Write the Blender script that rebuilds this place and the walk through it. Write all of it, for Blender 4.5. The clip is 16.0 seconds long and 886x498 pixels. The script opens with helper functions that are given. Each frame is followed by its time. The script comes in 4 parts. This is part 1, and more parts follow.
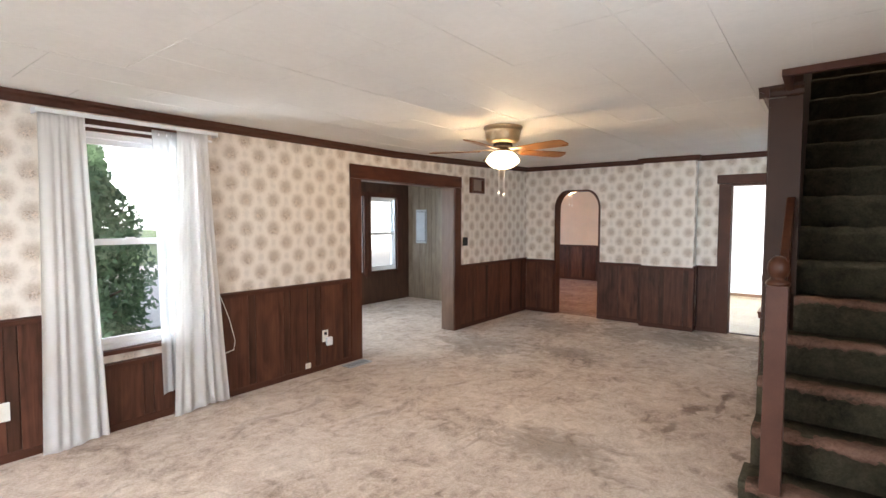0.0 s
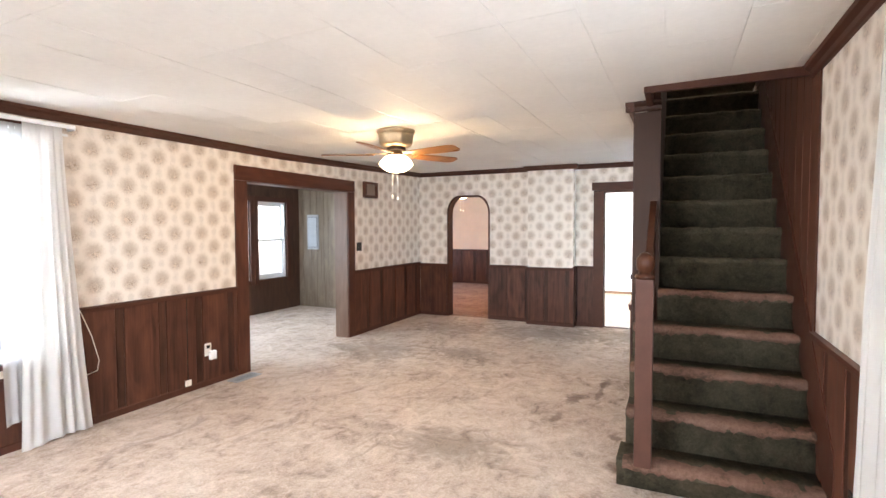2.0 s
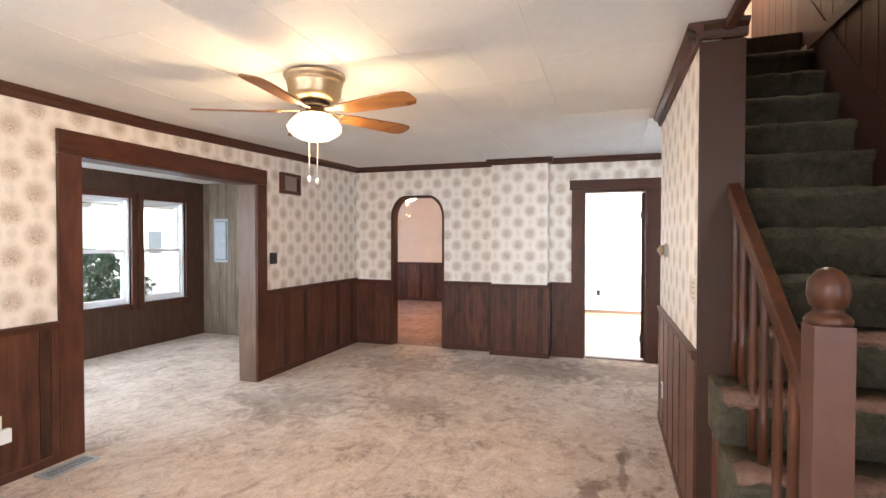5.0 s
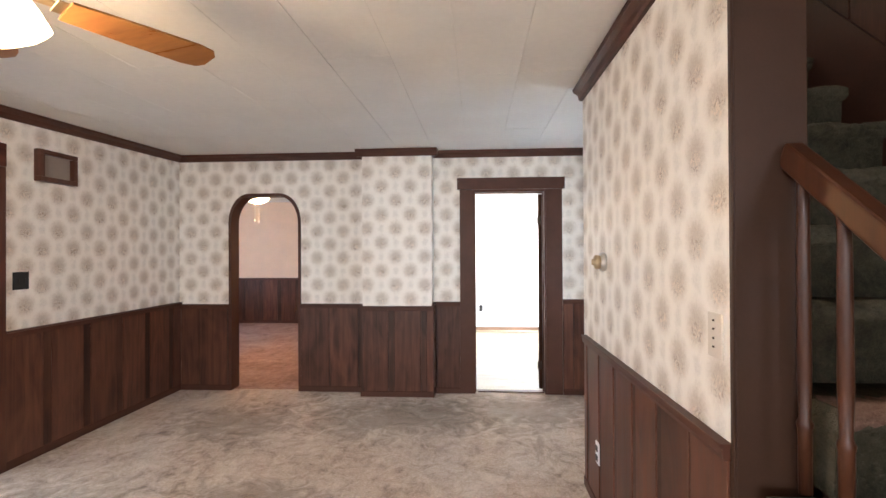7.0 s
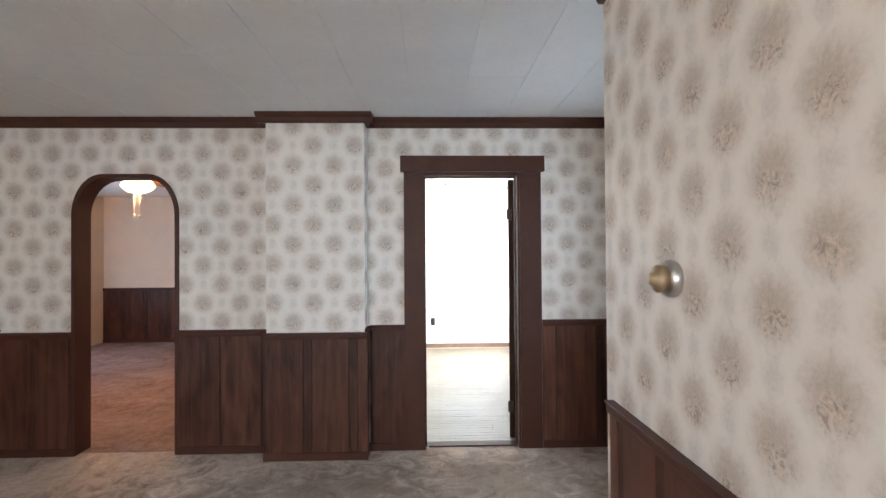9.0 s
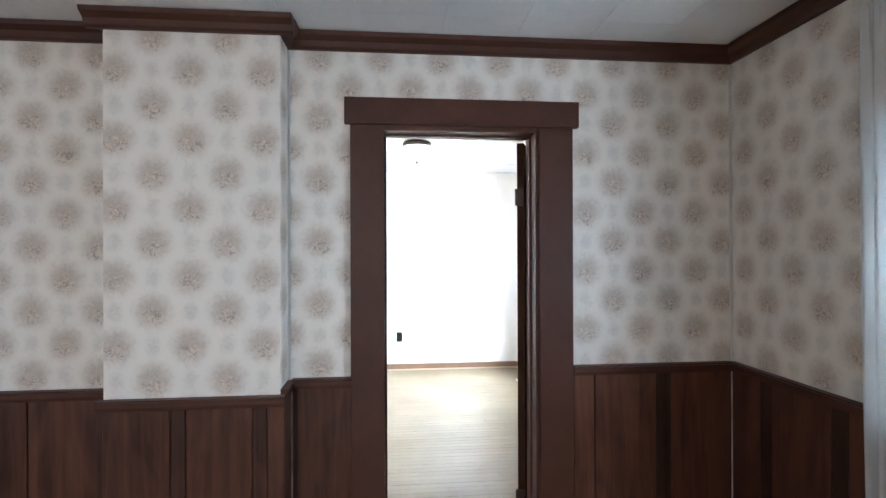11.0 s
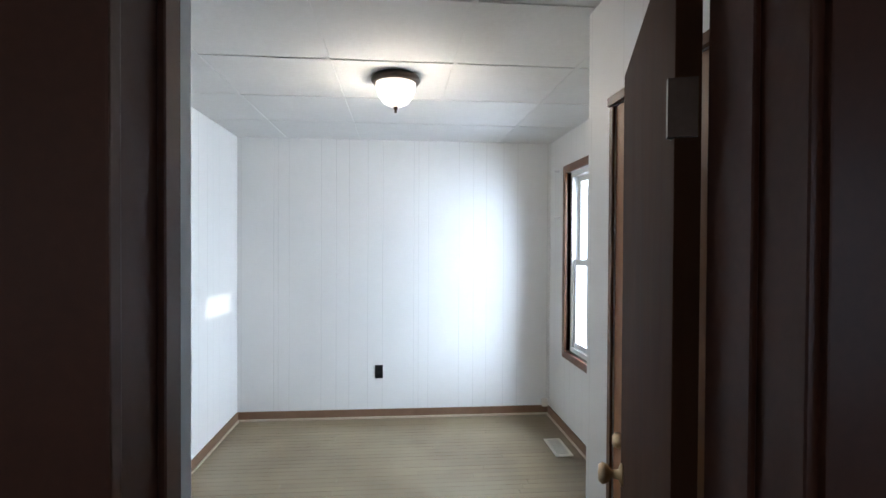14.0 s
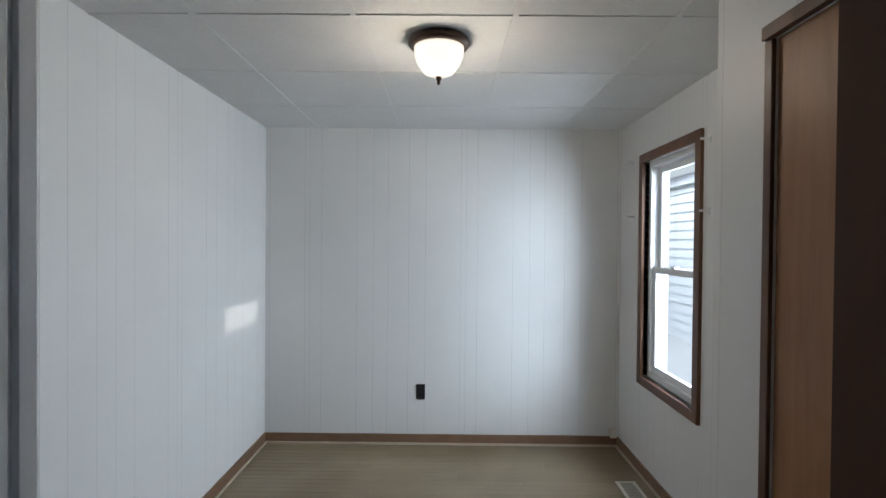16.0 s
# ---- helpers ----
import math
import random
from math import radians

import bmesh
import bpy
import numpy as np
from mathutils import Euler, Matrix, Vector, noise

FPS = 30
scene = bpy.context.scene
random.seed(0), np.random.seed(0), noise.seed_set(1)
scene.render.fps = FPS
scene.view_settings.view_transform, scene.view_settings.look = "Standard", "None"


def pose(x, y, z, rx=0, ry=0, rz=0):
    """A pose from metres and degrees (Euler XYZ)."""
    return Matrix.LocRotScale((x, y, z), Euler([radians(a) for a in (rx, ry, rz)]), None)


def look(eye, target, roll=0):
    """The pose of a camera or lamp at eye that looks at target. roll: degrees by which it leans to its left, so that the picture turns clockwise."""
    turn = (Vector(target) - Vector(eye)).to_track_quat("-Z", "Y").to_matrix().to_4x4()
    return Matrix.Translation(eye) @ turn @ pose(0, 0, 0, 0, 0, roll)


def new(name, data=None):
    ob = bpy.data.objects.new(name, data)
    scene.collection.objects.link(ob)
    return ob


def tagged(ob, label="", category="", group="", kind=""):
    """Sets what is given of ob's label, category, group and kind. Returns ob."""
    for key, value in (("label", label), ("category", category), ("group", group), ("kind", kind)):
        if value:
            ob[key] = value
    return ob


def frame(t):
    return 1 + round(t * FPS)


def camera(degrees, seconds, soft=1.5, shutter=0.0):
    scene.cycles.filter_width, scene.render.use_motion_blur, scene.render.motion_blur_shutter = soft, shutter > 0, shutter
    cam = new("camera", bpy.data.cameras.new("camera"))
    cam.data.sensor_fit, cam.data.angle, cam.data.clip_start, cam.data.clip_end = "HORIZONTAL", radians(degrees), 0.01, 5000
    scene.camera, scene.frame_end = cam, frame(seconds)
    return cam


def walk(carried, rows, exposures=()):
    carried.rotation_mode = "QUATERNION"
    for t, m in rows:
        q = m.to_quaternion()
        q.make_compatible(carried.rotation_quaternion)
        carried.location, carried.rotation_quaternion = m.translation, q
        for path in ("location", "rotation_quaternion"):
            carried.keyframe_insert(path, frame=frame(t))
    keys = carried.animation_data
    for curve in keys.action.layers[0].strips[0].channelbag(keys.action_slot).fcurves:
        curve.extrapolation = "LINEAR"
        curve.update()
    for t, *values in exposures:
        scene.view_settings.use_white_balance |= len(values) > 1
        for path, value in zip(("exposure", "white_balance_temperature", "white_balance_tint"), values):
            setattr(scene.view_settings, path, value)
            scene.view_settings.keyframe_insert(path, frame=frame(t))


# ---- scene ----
cam = camera(82.8, 16.0)
PATH = [
    (0, (0.115, 0.059, 1.541), (-1.089, 1.652, 1.429), 0.1),
    (0.5, (0.113, 0.061, 1.525), (-0.955, 1.749, 1.418), -0.1),
    (1, (0.126, 0.056, 1.535), (-0.828, 1.81, 1.43), -0.2),
    (1.5, (0.129, 0.054, 1.53), (-0.753, 1.846, 1.434), -0.1),
    (2, (0.103, 0.057, 1.512), (-0.741, 1.868, 1.426), -0.2),
    (2.5, (0.042, 0.111, 1.507), (-0.774, 1.935, 1.419), -0.0),
    (3, (-0.057, 0.327, 1.494), (-0.855, 2.16, 1.417), -0.2),
    (5.5, (-0.737, 1.807, 1.435), (-1.242, 3.742, 1.411), 0.1),
    (6, (-0.841, 2.109, 1.452), (-1.185, 4.079, 1.432), -0.1),
    (6.5, (-0.87, 2.446, 1.441), (-1.079, 4.435, 1.437), -0.3),
    (7, (-0.873, 2.763, 1.428), (-1.004, 4.759, 1.439), -0.3),
    (7.5, (-0.892, 3.1, 1.421), (-0.962, 5.098, 1.444), -0.2),
    (8, (-0.91, 3.407, 1.414), (-0.906, 5.407, 1.431), -0.5),
    (8.5, (-0.877, 3.756, 1.423), (-0.84, 5.755, 1.446), -0.5),
    (11, (-0.835, 5.565, 1.488), (-0.647, 7.556, 1.492), -0.2),
    (11.5, (-0.786, 5.93, 1.473), (-0.573, 7.919, 1.472), -0.2),
    (12, (-0.732, 6.243, 1.481), (-0.527, 8.232, 1.478), -0.0),
    (12.5, (-0.71, 6.574, 1.483), (-0.507, 8.564, 1.483), 0.1),
    (13, (-0.677, 6.848, 1.511), (-0.471, 8.837, 1.501), 0.1),
    (13.5, (-0.629, 7.117, 1.541), (-0.428, 9.107, 1.522), 0.2),
    (14, (-0.621, 7.343, 1.557), (-0.445, 9.335, 1.532), 0.3),
    (14.5, (-0.633, 7.534, 1.561), (-0.484, 9.528, 1.539), 0.3),
    (15, (-0.627, 7.675, 1.558), (-0.497, 9.671, 1.537), 0.3),
    (15.5, (-0.609, 7.812, 1.564), (-0.532, 9.81, 1.543), 0.3),
    (16, (-0.603, 7.907, 1.574), (-0.614, 9.907, 1.55), 0.5),
]
EXPOSURES = [(0, 0.8, 6500, 12), (1.5, 1.36, 6450, 13), (5.5, 1.3, 6500, 14), (7.5, 1.08, 6450, 13), (8.5, 0.82, 6150, 11), (11, 0.6, 5800, 9), (12.5, -0.24, 5600, 8), (13.5, -1.02, 5750, 9),
             (14.5, -1.58, 5950, 9), (16, -2.1, 6050, 9)]
walk(cam, [(t, look(eye, target, roll)) for t, eye, target, roll in PATH], EXPOSURES)

# ---- world and light ----
SUN_EL, SUN_AZ = radians(17.5), radians(98.0)   # azimuth clockwise from +y
world = bpy.data.worlds.new("world")
scene.world = world
world.use_nodes = True
wn = world.node_tree
sky = wn.nodes.new("ShaderNodeTexSky")
sky.sky_type, sky.sun_disc = "NISHITA", False
sky.sun_elevation, sky.sun_rotation = SUN_EL, SUN_AZ
wn.links.new(sky.outputs[0], wn.nodes["Background"].inputs[0])
wn.nodes["Background"].inputs[1].default_value = 0.15


def lamp(name, kind, m, power, colour, size=0.1, size_y=None):
    d = bpy.data.lights.new(name, kind)
    d.energy, d.color = power, colour
    if kind == "AREA":
        d.shape, d.size, d.size_y = "RECTANGLE", size, size_y or size
    elif kind == "POINT":
        d.shadow_soft_size = size
    ob = new(name, d)
    ob.matrix_world = m
    return ob


sun_dir = Vector((math.sin(SUN_AZ) * math.cos(SUN_EL), math.cos(SUN_AZ) * math.cos(SUN_EL), math.sin(SUN_EL)))
sun = lamp("sun", "SUN", look(sun_dir * 30, (0, 0, 0)), 5.0, (1.0, 0.93, 0.82))
sun.data.angle = radians(0.5)
COOL, WARM = (0.86, 0.93, 1.0), (1.0, 0.72, 0.42)
FAN = (-2.225, 4.05)
ZC = 2.449       # ceiling
lamp("fan_bulb", "POINT", pose(FAN[0], FAN[1], 2.085), 15, WARM, 0.05)
lamp("bedroom_bulb", "POINT", pose(-0.64, 10.1, 2.315), 40, (1.0, 0.82, 0.62), 0.08)
lamp("dining_bulb", "POINT", pose(-3.74, 9.2, 2.06), 34, (1.0, 0.56, 0.22), 0.05)
# added area lamps standing in for sky light at the windows
lamp("sky_front_window", "AREA", look((-4.75, 0.72, 1.5), (-3.5, 1.95, 1.1)), 80, COOL, 0.9, 1.4)
lamp("sky_sunroom_window", "AREA", look((-7.15, 5.15, 1.45), (-4.6, 5.7, 0.3)), 85, (0.66, 0.83, 1.0), 1.2, 1.3)
# unseen fill at an added south opening of the sunroom
lamp("sky_sunroom_south", "AREA", look((-5.2, 3.55, 1.3), (-5.0, 7, 0.5)), 27, (0.72, 0.86, 1.0), 1.6, 1.35)
lamp("sky_stair_window", "AREA", look((0.80, 1.3, 1.36), (-3, 2.0, 0.9)), 23, COOL, 1.0, 1.4)
lamp("sky_alcove_window", "AREA", look((1.2, 6.25, 1.7), (-1.2, 7.85, 1.5)), 53, (0.66, 0.84, 1.0), 0.9, 1.4)
# unseen fill behind the start, through the added entry window
lamp("sky_entry_window", "AREA", look((-2.0, -2.3, 2.3), (-2.0, 2.2, 0.0)), 460, COOL, 2.4, 1.6)
lamp("sky_bedroom_window", "AREA", look((1.75, 10.75, 1.95), (-1.8, 10.9, 0.7)), 1500, (0.82, 0.91, 1.0), 2.8, 2.0)
# unseen fill added to brighten the neighbour's siding
lamp("sky_side_yard", "AREA", look((1.8, 17, 5.2), (4.6, 19, 0.5)), 2600, COOL, 6.0, 3.0)
# added lamp for a dining window that is out of view
lamp("sky_dining_window", "AREA", look((-6.2, 10.6, 1.4), (-3, 12.0, 0.8)), 20, (0.60, 0.76, 1.0), 1.2, 1.3)
# added lamp without a fitting; warms the head of the stairs
lamp("upstairs_light", "AREA", look((0.4, 7.3, 4.7), (0.4, 6.6, 2.9)), 30, (1.0, 0.85, 0.66), 0.5, 0.5)

# ---- materials ----


class Nodes:
    def __init__(self, name, rough=0.6, metal=0.0):
        self.mat = bpy.data.materials.new(name)
        self.mat.use_nodes = True
        self.t = self.mat.node_tree
        self.b = self.t.nodes["Principled BSDF"]
        self.b.inputs["Roughness"].default_value = rough
        self.b.inputs["Metallic"].default_value = metal

    def put(self, sock, v):
        if hasattr(v, "is_linked"):
            self.t.links.new(v, sock)
        else:
            sock.default_value = v

    def node(self, kind, **props):
        n = self.t.nodes.new(kind)
        for k, v in props.items():
            setattr(n, k, v)
        return n

    def math(self, op, a, b=0.0, c=0.0):
        n = self.node("ShaderNodeMath", operation=op)
        for s, v in zip(n.inputs, (a, b, c)):
            self.put(s, v)
        return n.outputs[0]

    def pos(self):
        return self.node("ShaderNodeNewGeometry").outputs["Position"]

    def obj(self):
        return self.node("ShaderNodeTexCoord").outputs["Object"]

    def xyz(self, v):
        n = self.node("ShaderNodeSeparateXYZ")
        self.put(n.inputs[0], v)
        return n.outputs

    def vec(self, x, y, z):
        n = self.node("ShaderNodeCombineXYZ")
        for s, v in zip(n.inputs, (x, y, z)):
            self.put(s, v)
        return n.outputs[0]

    def scale(self, v, s):
        n = self.node("ShaderNodeMapping")
        self.put(n.inputs["Vector"], v)
        n.inputs["Scale"].default_value = s
        return n.outputs[0]

    def add(self, a, b):
        n = self.node("ShaderNodeVectorMath", operation="ADD")
        self.put(n.inputs[0], a)
        self.put(n.inputs[1], b)
        return n.outputs[0]

    def noise(self, v, scale, detail=4.0, rough=0.55, dist=0.0):
        n = self.node("ShaderNodeTexNoise")
        self.put(n.inputs["Vector"], v)
        for k, x in (("Scale", scale), ("Detail", detail), ("Roughness", rough), ("Distortion", dist)):
            n.inputs[k].default_value = x
        return n.outputs[0]

    def ramp(self, f, *stops):
        n = self.node("ShaderNodeValToRGB")
        self.put(n.inputs[0], f)
        e = n.color_ramp.elements
        while len(e) < len(stops):
            e.new(0.5)
        for k, (p, c) in zip(e, stops):
            k.position, k.color = p, (*c, 1)
        return n.outputs[0]

    def step(self, v, lo, hi):
        n = self.node("ShaderNodeMapRange", interpolation_type="SMOOTHSTEP")
        self.put(n.inputs[0], v)
        n.inputs[1].default_value, n.inputs[2].default_value = lo, hi
        return n.outputs[0]

    def mix(self, f, a, b, mode="MIX"):
        n = self.node("ShaderNodeMix", data_type="RGBA", blend_type=mode)
        self.put(n.inputs[0], f)
        for s, v in ((n.inputs[6], a), (n.inputs[7], b)):
            self.put(s, v if hasattr(v, "is_linked") else (*v, 1))
        return n.outputs[2]

    def rand(self):
        return self.node("ShaderNodeObjectInfo").outputs["Random"]

    def bump(self, h, strength=0.3, dist=0.01):
        n = self.node("ShaderNodeBump")
        n.inputs["Strength"].default_value, n.inputs["Distance"].default_value = strength, dist
        self.put(n.inputs["Height"], h)
        self.t.links.new(n.outputs[0], self.b.inputs["Normal"])

    def colour(self, c):
        self.put(self.b.inputs["Base Color"], c if hasattr(c, "is_linked") else (*c, 1))
        return self

    def rough(self, v):
        self.put(self.b.inputs["Roughness"], v)


def wood(name, dark, light, rough=0.45, axis="z", fine=30.0, bumpy=0.15, vary=0.5, spec=0.25):
    n = Nodes(name, rough)
    shift = n.math("MULTIPLY", n.rand(), 37.0)
    p = n.add(n.pos(), n.vec(shift, shift, shift))
    s = {"x": (0.05, 1, 1), "y": (1, 0.05, 1), "z": (1, 1, 0.05)}[axis]
    sv = n.scale(p, s)
    grain = n.noise(sv, fine, 5, 0.6, 0.8)
    broad = n.noise(n.scale(p, tuple(0.25 if q == 1 else 0.08 for q in s)), 22, 3, 0.5, 1.5)
    f = n.math("ADD", n.math("MULTIPLY", grain, 0.55), n.math("MULTIPLY", broad, 0.55))
    c = n.ramp(f, (0.36, dark), (0.72, light))
    tone = n.math("MULTIPLY_ADD", n.rand(), vary, 1.0 - vary * 0.55)
    n.colour(n.mix(1.0, c, n.vec(tone, tone, tone), "MULTIPLY"))
    n.rough(n.math("MULTIPLY_ADD", grain, 0.25, rough - 0.12))
    n.b.inputs["Specular IOR Level"].default_value = spec
    n.bump(grain, bumpy, 0.002)
    return n.mat


def plain(name, c, rough=0.6, metal=0.0, vary=0.12, scale=9.0, bumpy=0.05):
    n = Nodes(name, rough, metal)
    a = n.noise(n.pos(), scale, 5, 0.6)
    b = n.noise(n.pos(), scale * 14, 2, 0.5)
    f = n.math("ADD", n.math("MULTIPLY", a, 0.7), n.math("MULTIPLY", b, 0.3))
    n.colour(n.ramp(f, (0.3, tuple(q * (1 - vary) for q in c)), (0.7, tuple(min(1, q * (1 + vary * 0.5)) for q in c))))
    n.rough(n.math("MULTIPLY_ADD", a, 0.2, rough - 0.1))
    if metal == 0:
        n.b.inputs["Specular IOR Level"].default_value = 0.25
    n.bump(b, bumpy, 0.003)
    return n.mat


def wallpaper(name, axis, U, V, a0, z0):
    """Cream paper with staggered soft feathered flower clusters, U by V apart, one centred at a0, z0, and faint sprigs between."""
    n = Nodes(name, 0.5)
    p = n.pos()
    q = n.xyz(p)
    fine = n.noise(p, 110, 3, 0.65)
    broad = n.noise(p, 30, 4, 0.65, 0.5)

    def cell(du, dv):
        u = n.math("SUBTRACT", n.math("FRACT", n.math("DIVIDE", n.math("ADD", q[axis], 50.5 * U - a0 + du), U)), 0.5)
        v = n.math("SUBTRACT", n.math("FRACT", n.math("DIVIDE", n.math("ADD", q[2], 5.5 * V - z0 + dv), V)), 0.5)
        return n.math("MULTIPLY", u, U), n.math("MULTIPLY", v, V)

    def reach(u, v, up=0.0, tall=1.0):
        v = n.math("MULTIPLY", n.math("ADD", v, up), tall)
        return n.math("SQRT", n.math("ADD", n.math("MULTIPLY", u, u), n.math("MULTIPLY", v, v)))

    halo, core, sprig = 0.0, 0.0, 0.0
    for du, dv in ((0, 0), (U / 2, V / 2)):
        u, v = cell(du, dv)
        d = n.math("MAXIMUM", reach(u, v), 0.004)
        ray = n.noise(n.vec(n.math("DIVIDE", u, d), n.math("DIVIDE", v, d), n.math("MULTIPLY", d, 9.0)), 5.5, 4, 0.7)
        d = n.math("ADD", d, n.math("MULTIPLY", n.math("SUBTRACT", ray, 0.5), 0.036))
        d = n.math("ADD", d, n.math("MULTIPLY", n.math("SUBTRACT", broad, 0.5), 0.05))
        halo = n.math("MAXIMUM", halo, n.math("SUBTRACT", 1.0, n.step(d, 0.020, 0.100)))
        core = n.math("MAXIMUM", core, n.math("SUBTRACT", 1.0, n.step(n.math("ADD", reach(u, v, 0.026, 1.3), n.math("MULTIPLY", n.math("SUBTRACT", broad, 0.5), 0.06)), 0.022, 0.064)))
        u, v = cell(du + U / 2, dv)
        sprig = n.math("MAXIMUM", sprig, n.math("SUBTRACT", 1.0, n.step(n.math("ADD", reach(u, v, 0.0, 0.7), n.math("MULTIPLY", n.math("SUBTRACT", broad, 0.5), 0.07)), 0.008, 0.042)))
    c = n.mix(n.noise(p, 1.3, 3), (0.76, 0.69, 0.61), (0.82, 0.76, 0.685))
    c = n.mix(n.math("MULTIPLY", sprig, n.math("MULTIPLY_ADD", fine, 0.75, -0.08)), c, (0.42, 0.37, 0.32))
    c = n.mix(n.math("MINIMUM", n.math("MULTIPLY", halo, n.math("MULTIPLY_ADD", fine, 0.75, 0.38)), 0.80), c, (0.43, 0.34, 0.262))
    veins = n.noise(p, 46, 3, 0.6, 1.6)
    c = n.mix(n.math("MULTIPLY", core, n.math("MULTIPLY", n.math("SUBTRACT", 1.0, n.step(veins, 0.37, 0.47)), 0.55)), c, (0.22, 0.135, 0.09))
    c = n.mix(n.math("MULTIPLY", core, n.math("MULTIPLY", n.step(veins, 0.53, 0.62), 0.7)), c, (0.74, 0.58, 0.45))
    n.colour(c)
    n.bump(n.noise(p, 220, 2), 0.12, 0.001)
    return n.mat


def carpet(name, base, dark, light, worn, spots=(), grimy=()):
    n = Nodes(name, 0.95)
    p = n.pos()
    blotch = n.noise(p, 1.7, 6, 0.65, 0.7)
    swirl = n.noise(n.add(p, n.vec(7.3, 1.1, 0.0)), 5.5, 6, 0.68, 1.4)
    trod = n.noise(n.scale(n.add(p, n.vec(3.0, 8.0, 0.0)), (1.0, 0.55, 1.0)), 15, 5, 0.7, 1.0)
    fine = n.noise(p, 62, 4, 0.75)
    tuft = n.noise(p, 240, 2, 0.65)
    f = n.math("ADD", n.math("MULTIPLY", blotch, 0.30), n.math("ADD", n.math("MULTIPLY", fine, 0.14), n.math("ADD", n.math("MULTIPLY", swirl, 0.32), n.math("MULTIPLY", trod, 0.24))))
    c = n.ramp(f, (0.39, dark), (0.475, base), (0.60, light))
    scuff = n.math("MULTIPLY", n.step(n.noise(n.scale(p, (1, 0.45, 1)), 3.3, 6, 0.72, 0.9), 0.56, 0.70), 0.55)
    c = n.mix(n.math("MULTIPLY", scuff, n.math("MULTIPLY_ADD", trod, 1.4, 0.1)), c, worn)
    q = n.xyz(p)

    def patch(sx, sy, rx, ry, rough, lo, hi):
        u = n.math("DIVIDE", n.math("SUBTRACT", q[0], sx), rx)
        v = n.math("DIVIDE", n.math("SUBTRACT", q[1], sy), ry)
        d = n.math("ADD", n.math("SQRT", n.math("ADD", n.math("MULTIPLY", u, u), n.math("MULTIPLY", v, v))), n.math("MULTIPLY", n.math("SUBTRACT", swirl, 0.5), rough))
        return n.math("SUBTRACT", 1.0, n.step(d, lo, hi))

    for sx, sy, rx, ry in grimy:
        c = n.mix(n.math("MULTIPLY", patch(sx, sy, rx, ry, 2.6, 0.3, 1.3), n.math("MULTIPLY_ADD", trod, 0.7, 0.12)), c, (0.20, 0.148, 0.105))
    for sx, sy, rx, ry in spots:
        c = n.mix(n.math("MULTIPLY", patch(sx, sy, rx, ry, 3.0, 0.5, 1.2), n.math("MULTIPLY_ADD", fine, 0.8, 0.2)), c, worn)
    n.colour(n.mix(0.4, c, n.ramp(n.math("ADD", n.math("MULTIPLY", tuft, 0.5), n.math("MULTIPLY", fine, 0.5)), (0.33, (0.34, 0.31, 0.29)), (0.62, (1, 1, 1))), "MULTIPLY"))
    n.b.inputs["Sheen Weight"].default_value = 0.1 if spots else 0.0
    n.b.inputs["Specular IOR Level"].default_value = 0.1
    n.bump(n.math("ADD", n.math("MULTIPLY", tuft, 0.5), n.math("ADD", fine, n.math("MULTIPLY", n.math("ADD", swirl, trod), 0.9))), 0.7, 0.014)
    return n.mat


def white_panel(name, axis, pitch=0.205):
    """White painted sheet panelling with narrow random-width grooves."""
    n = Nodes(name, 0.45)
    p = n.pos()
    q = n.xyz(p)
    h = 0.0
    for period, off in ((0.405, 0.0), (0.405, 0.13), (0.61, 0.27)):
        fr = n.math("FRACT", n.math("DIVIDE", n.math("ADD", q[axis], 20.0 + off), period))
        d = n.math("MULTIPLY", n.math("ABSOLUTE", n.math("SUBTRACT", fr, 0.5)), period)
        h = n.math("MAXIMUM", h, n.math("SUBTRACT", 1.0, n.step(d, 0.0005, 0.003)))
    c = n.mix(n.noise(p, 2.0, 5), (0.74, 0.745, 0.74), (0.83, 0.83, 0.82))
    c = n.mix(n.math("MULTIPLY", h, n.math("MULTIPLY_ADD", n.noise(p, 1.6, 2), 0.7, 0.0)), c, (0.42, 0.42, 0.41))
    n.colour(c)
    n.bump(n.math("ADD", n.math("MULTIPLY", h, -1.0), n.math("MULTIPLY", n.noise(n.scale(p, (1, 1, 0.1)), 60), 0.12)), 0.35, 0.003)
    return n.mat


def glowing(name, c, strength):
    n = Nodes(name, 0.25)
    n.colour((0.9, 0.88, 0.84))
    n.b.inputs["Emission Color"].default_value = (*c, 1)
    n.b.inputs["Emission Strength"].default_value = strength
    return n.mat


def glass_mat(name, tint=(1, 1, 1)):
    n = Nodes(name, 0.0)
    t = n.t
    out = t.nodes["Material Output"]
    tr, gl, mx = (t.nodes.new("ShaderNodeBsdf" + "Transparent"), t.nodes.new("ShaderNodeBsdfGlossy"), t.nodes.new("ShaderNodeMixShader"))
    tr.inputs[0].default_value = (*tint, 1)
    gl.inputs["Roughness"].default_value = 0.02
    mx.inputs[0].default_value = 0.06
    for a, b in ((tr.outputs[0], mx.inputs[1]), (gl.outputs[0], mx.inputs[2]), (mx.outputs[0], out.inputs[0])):
        t.links.new(a, b)
    return n.mat


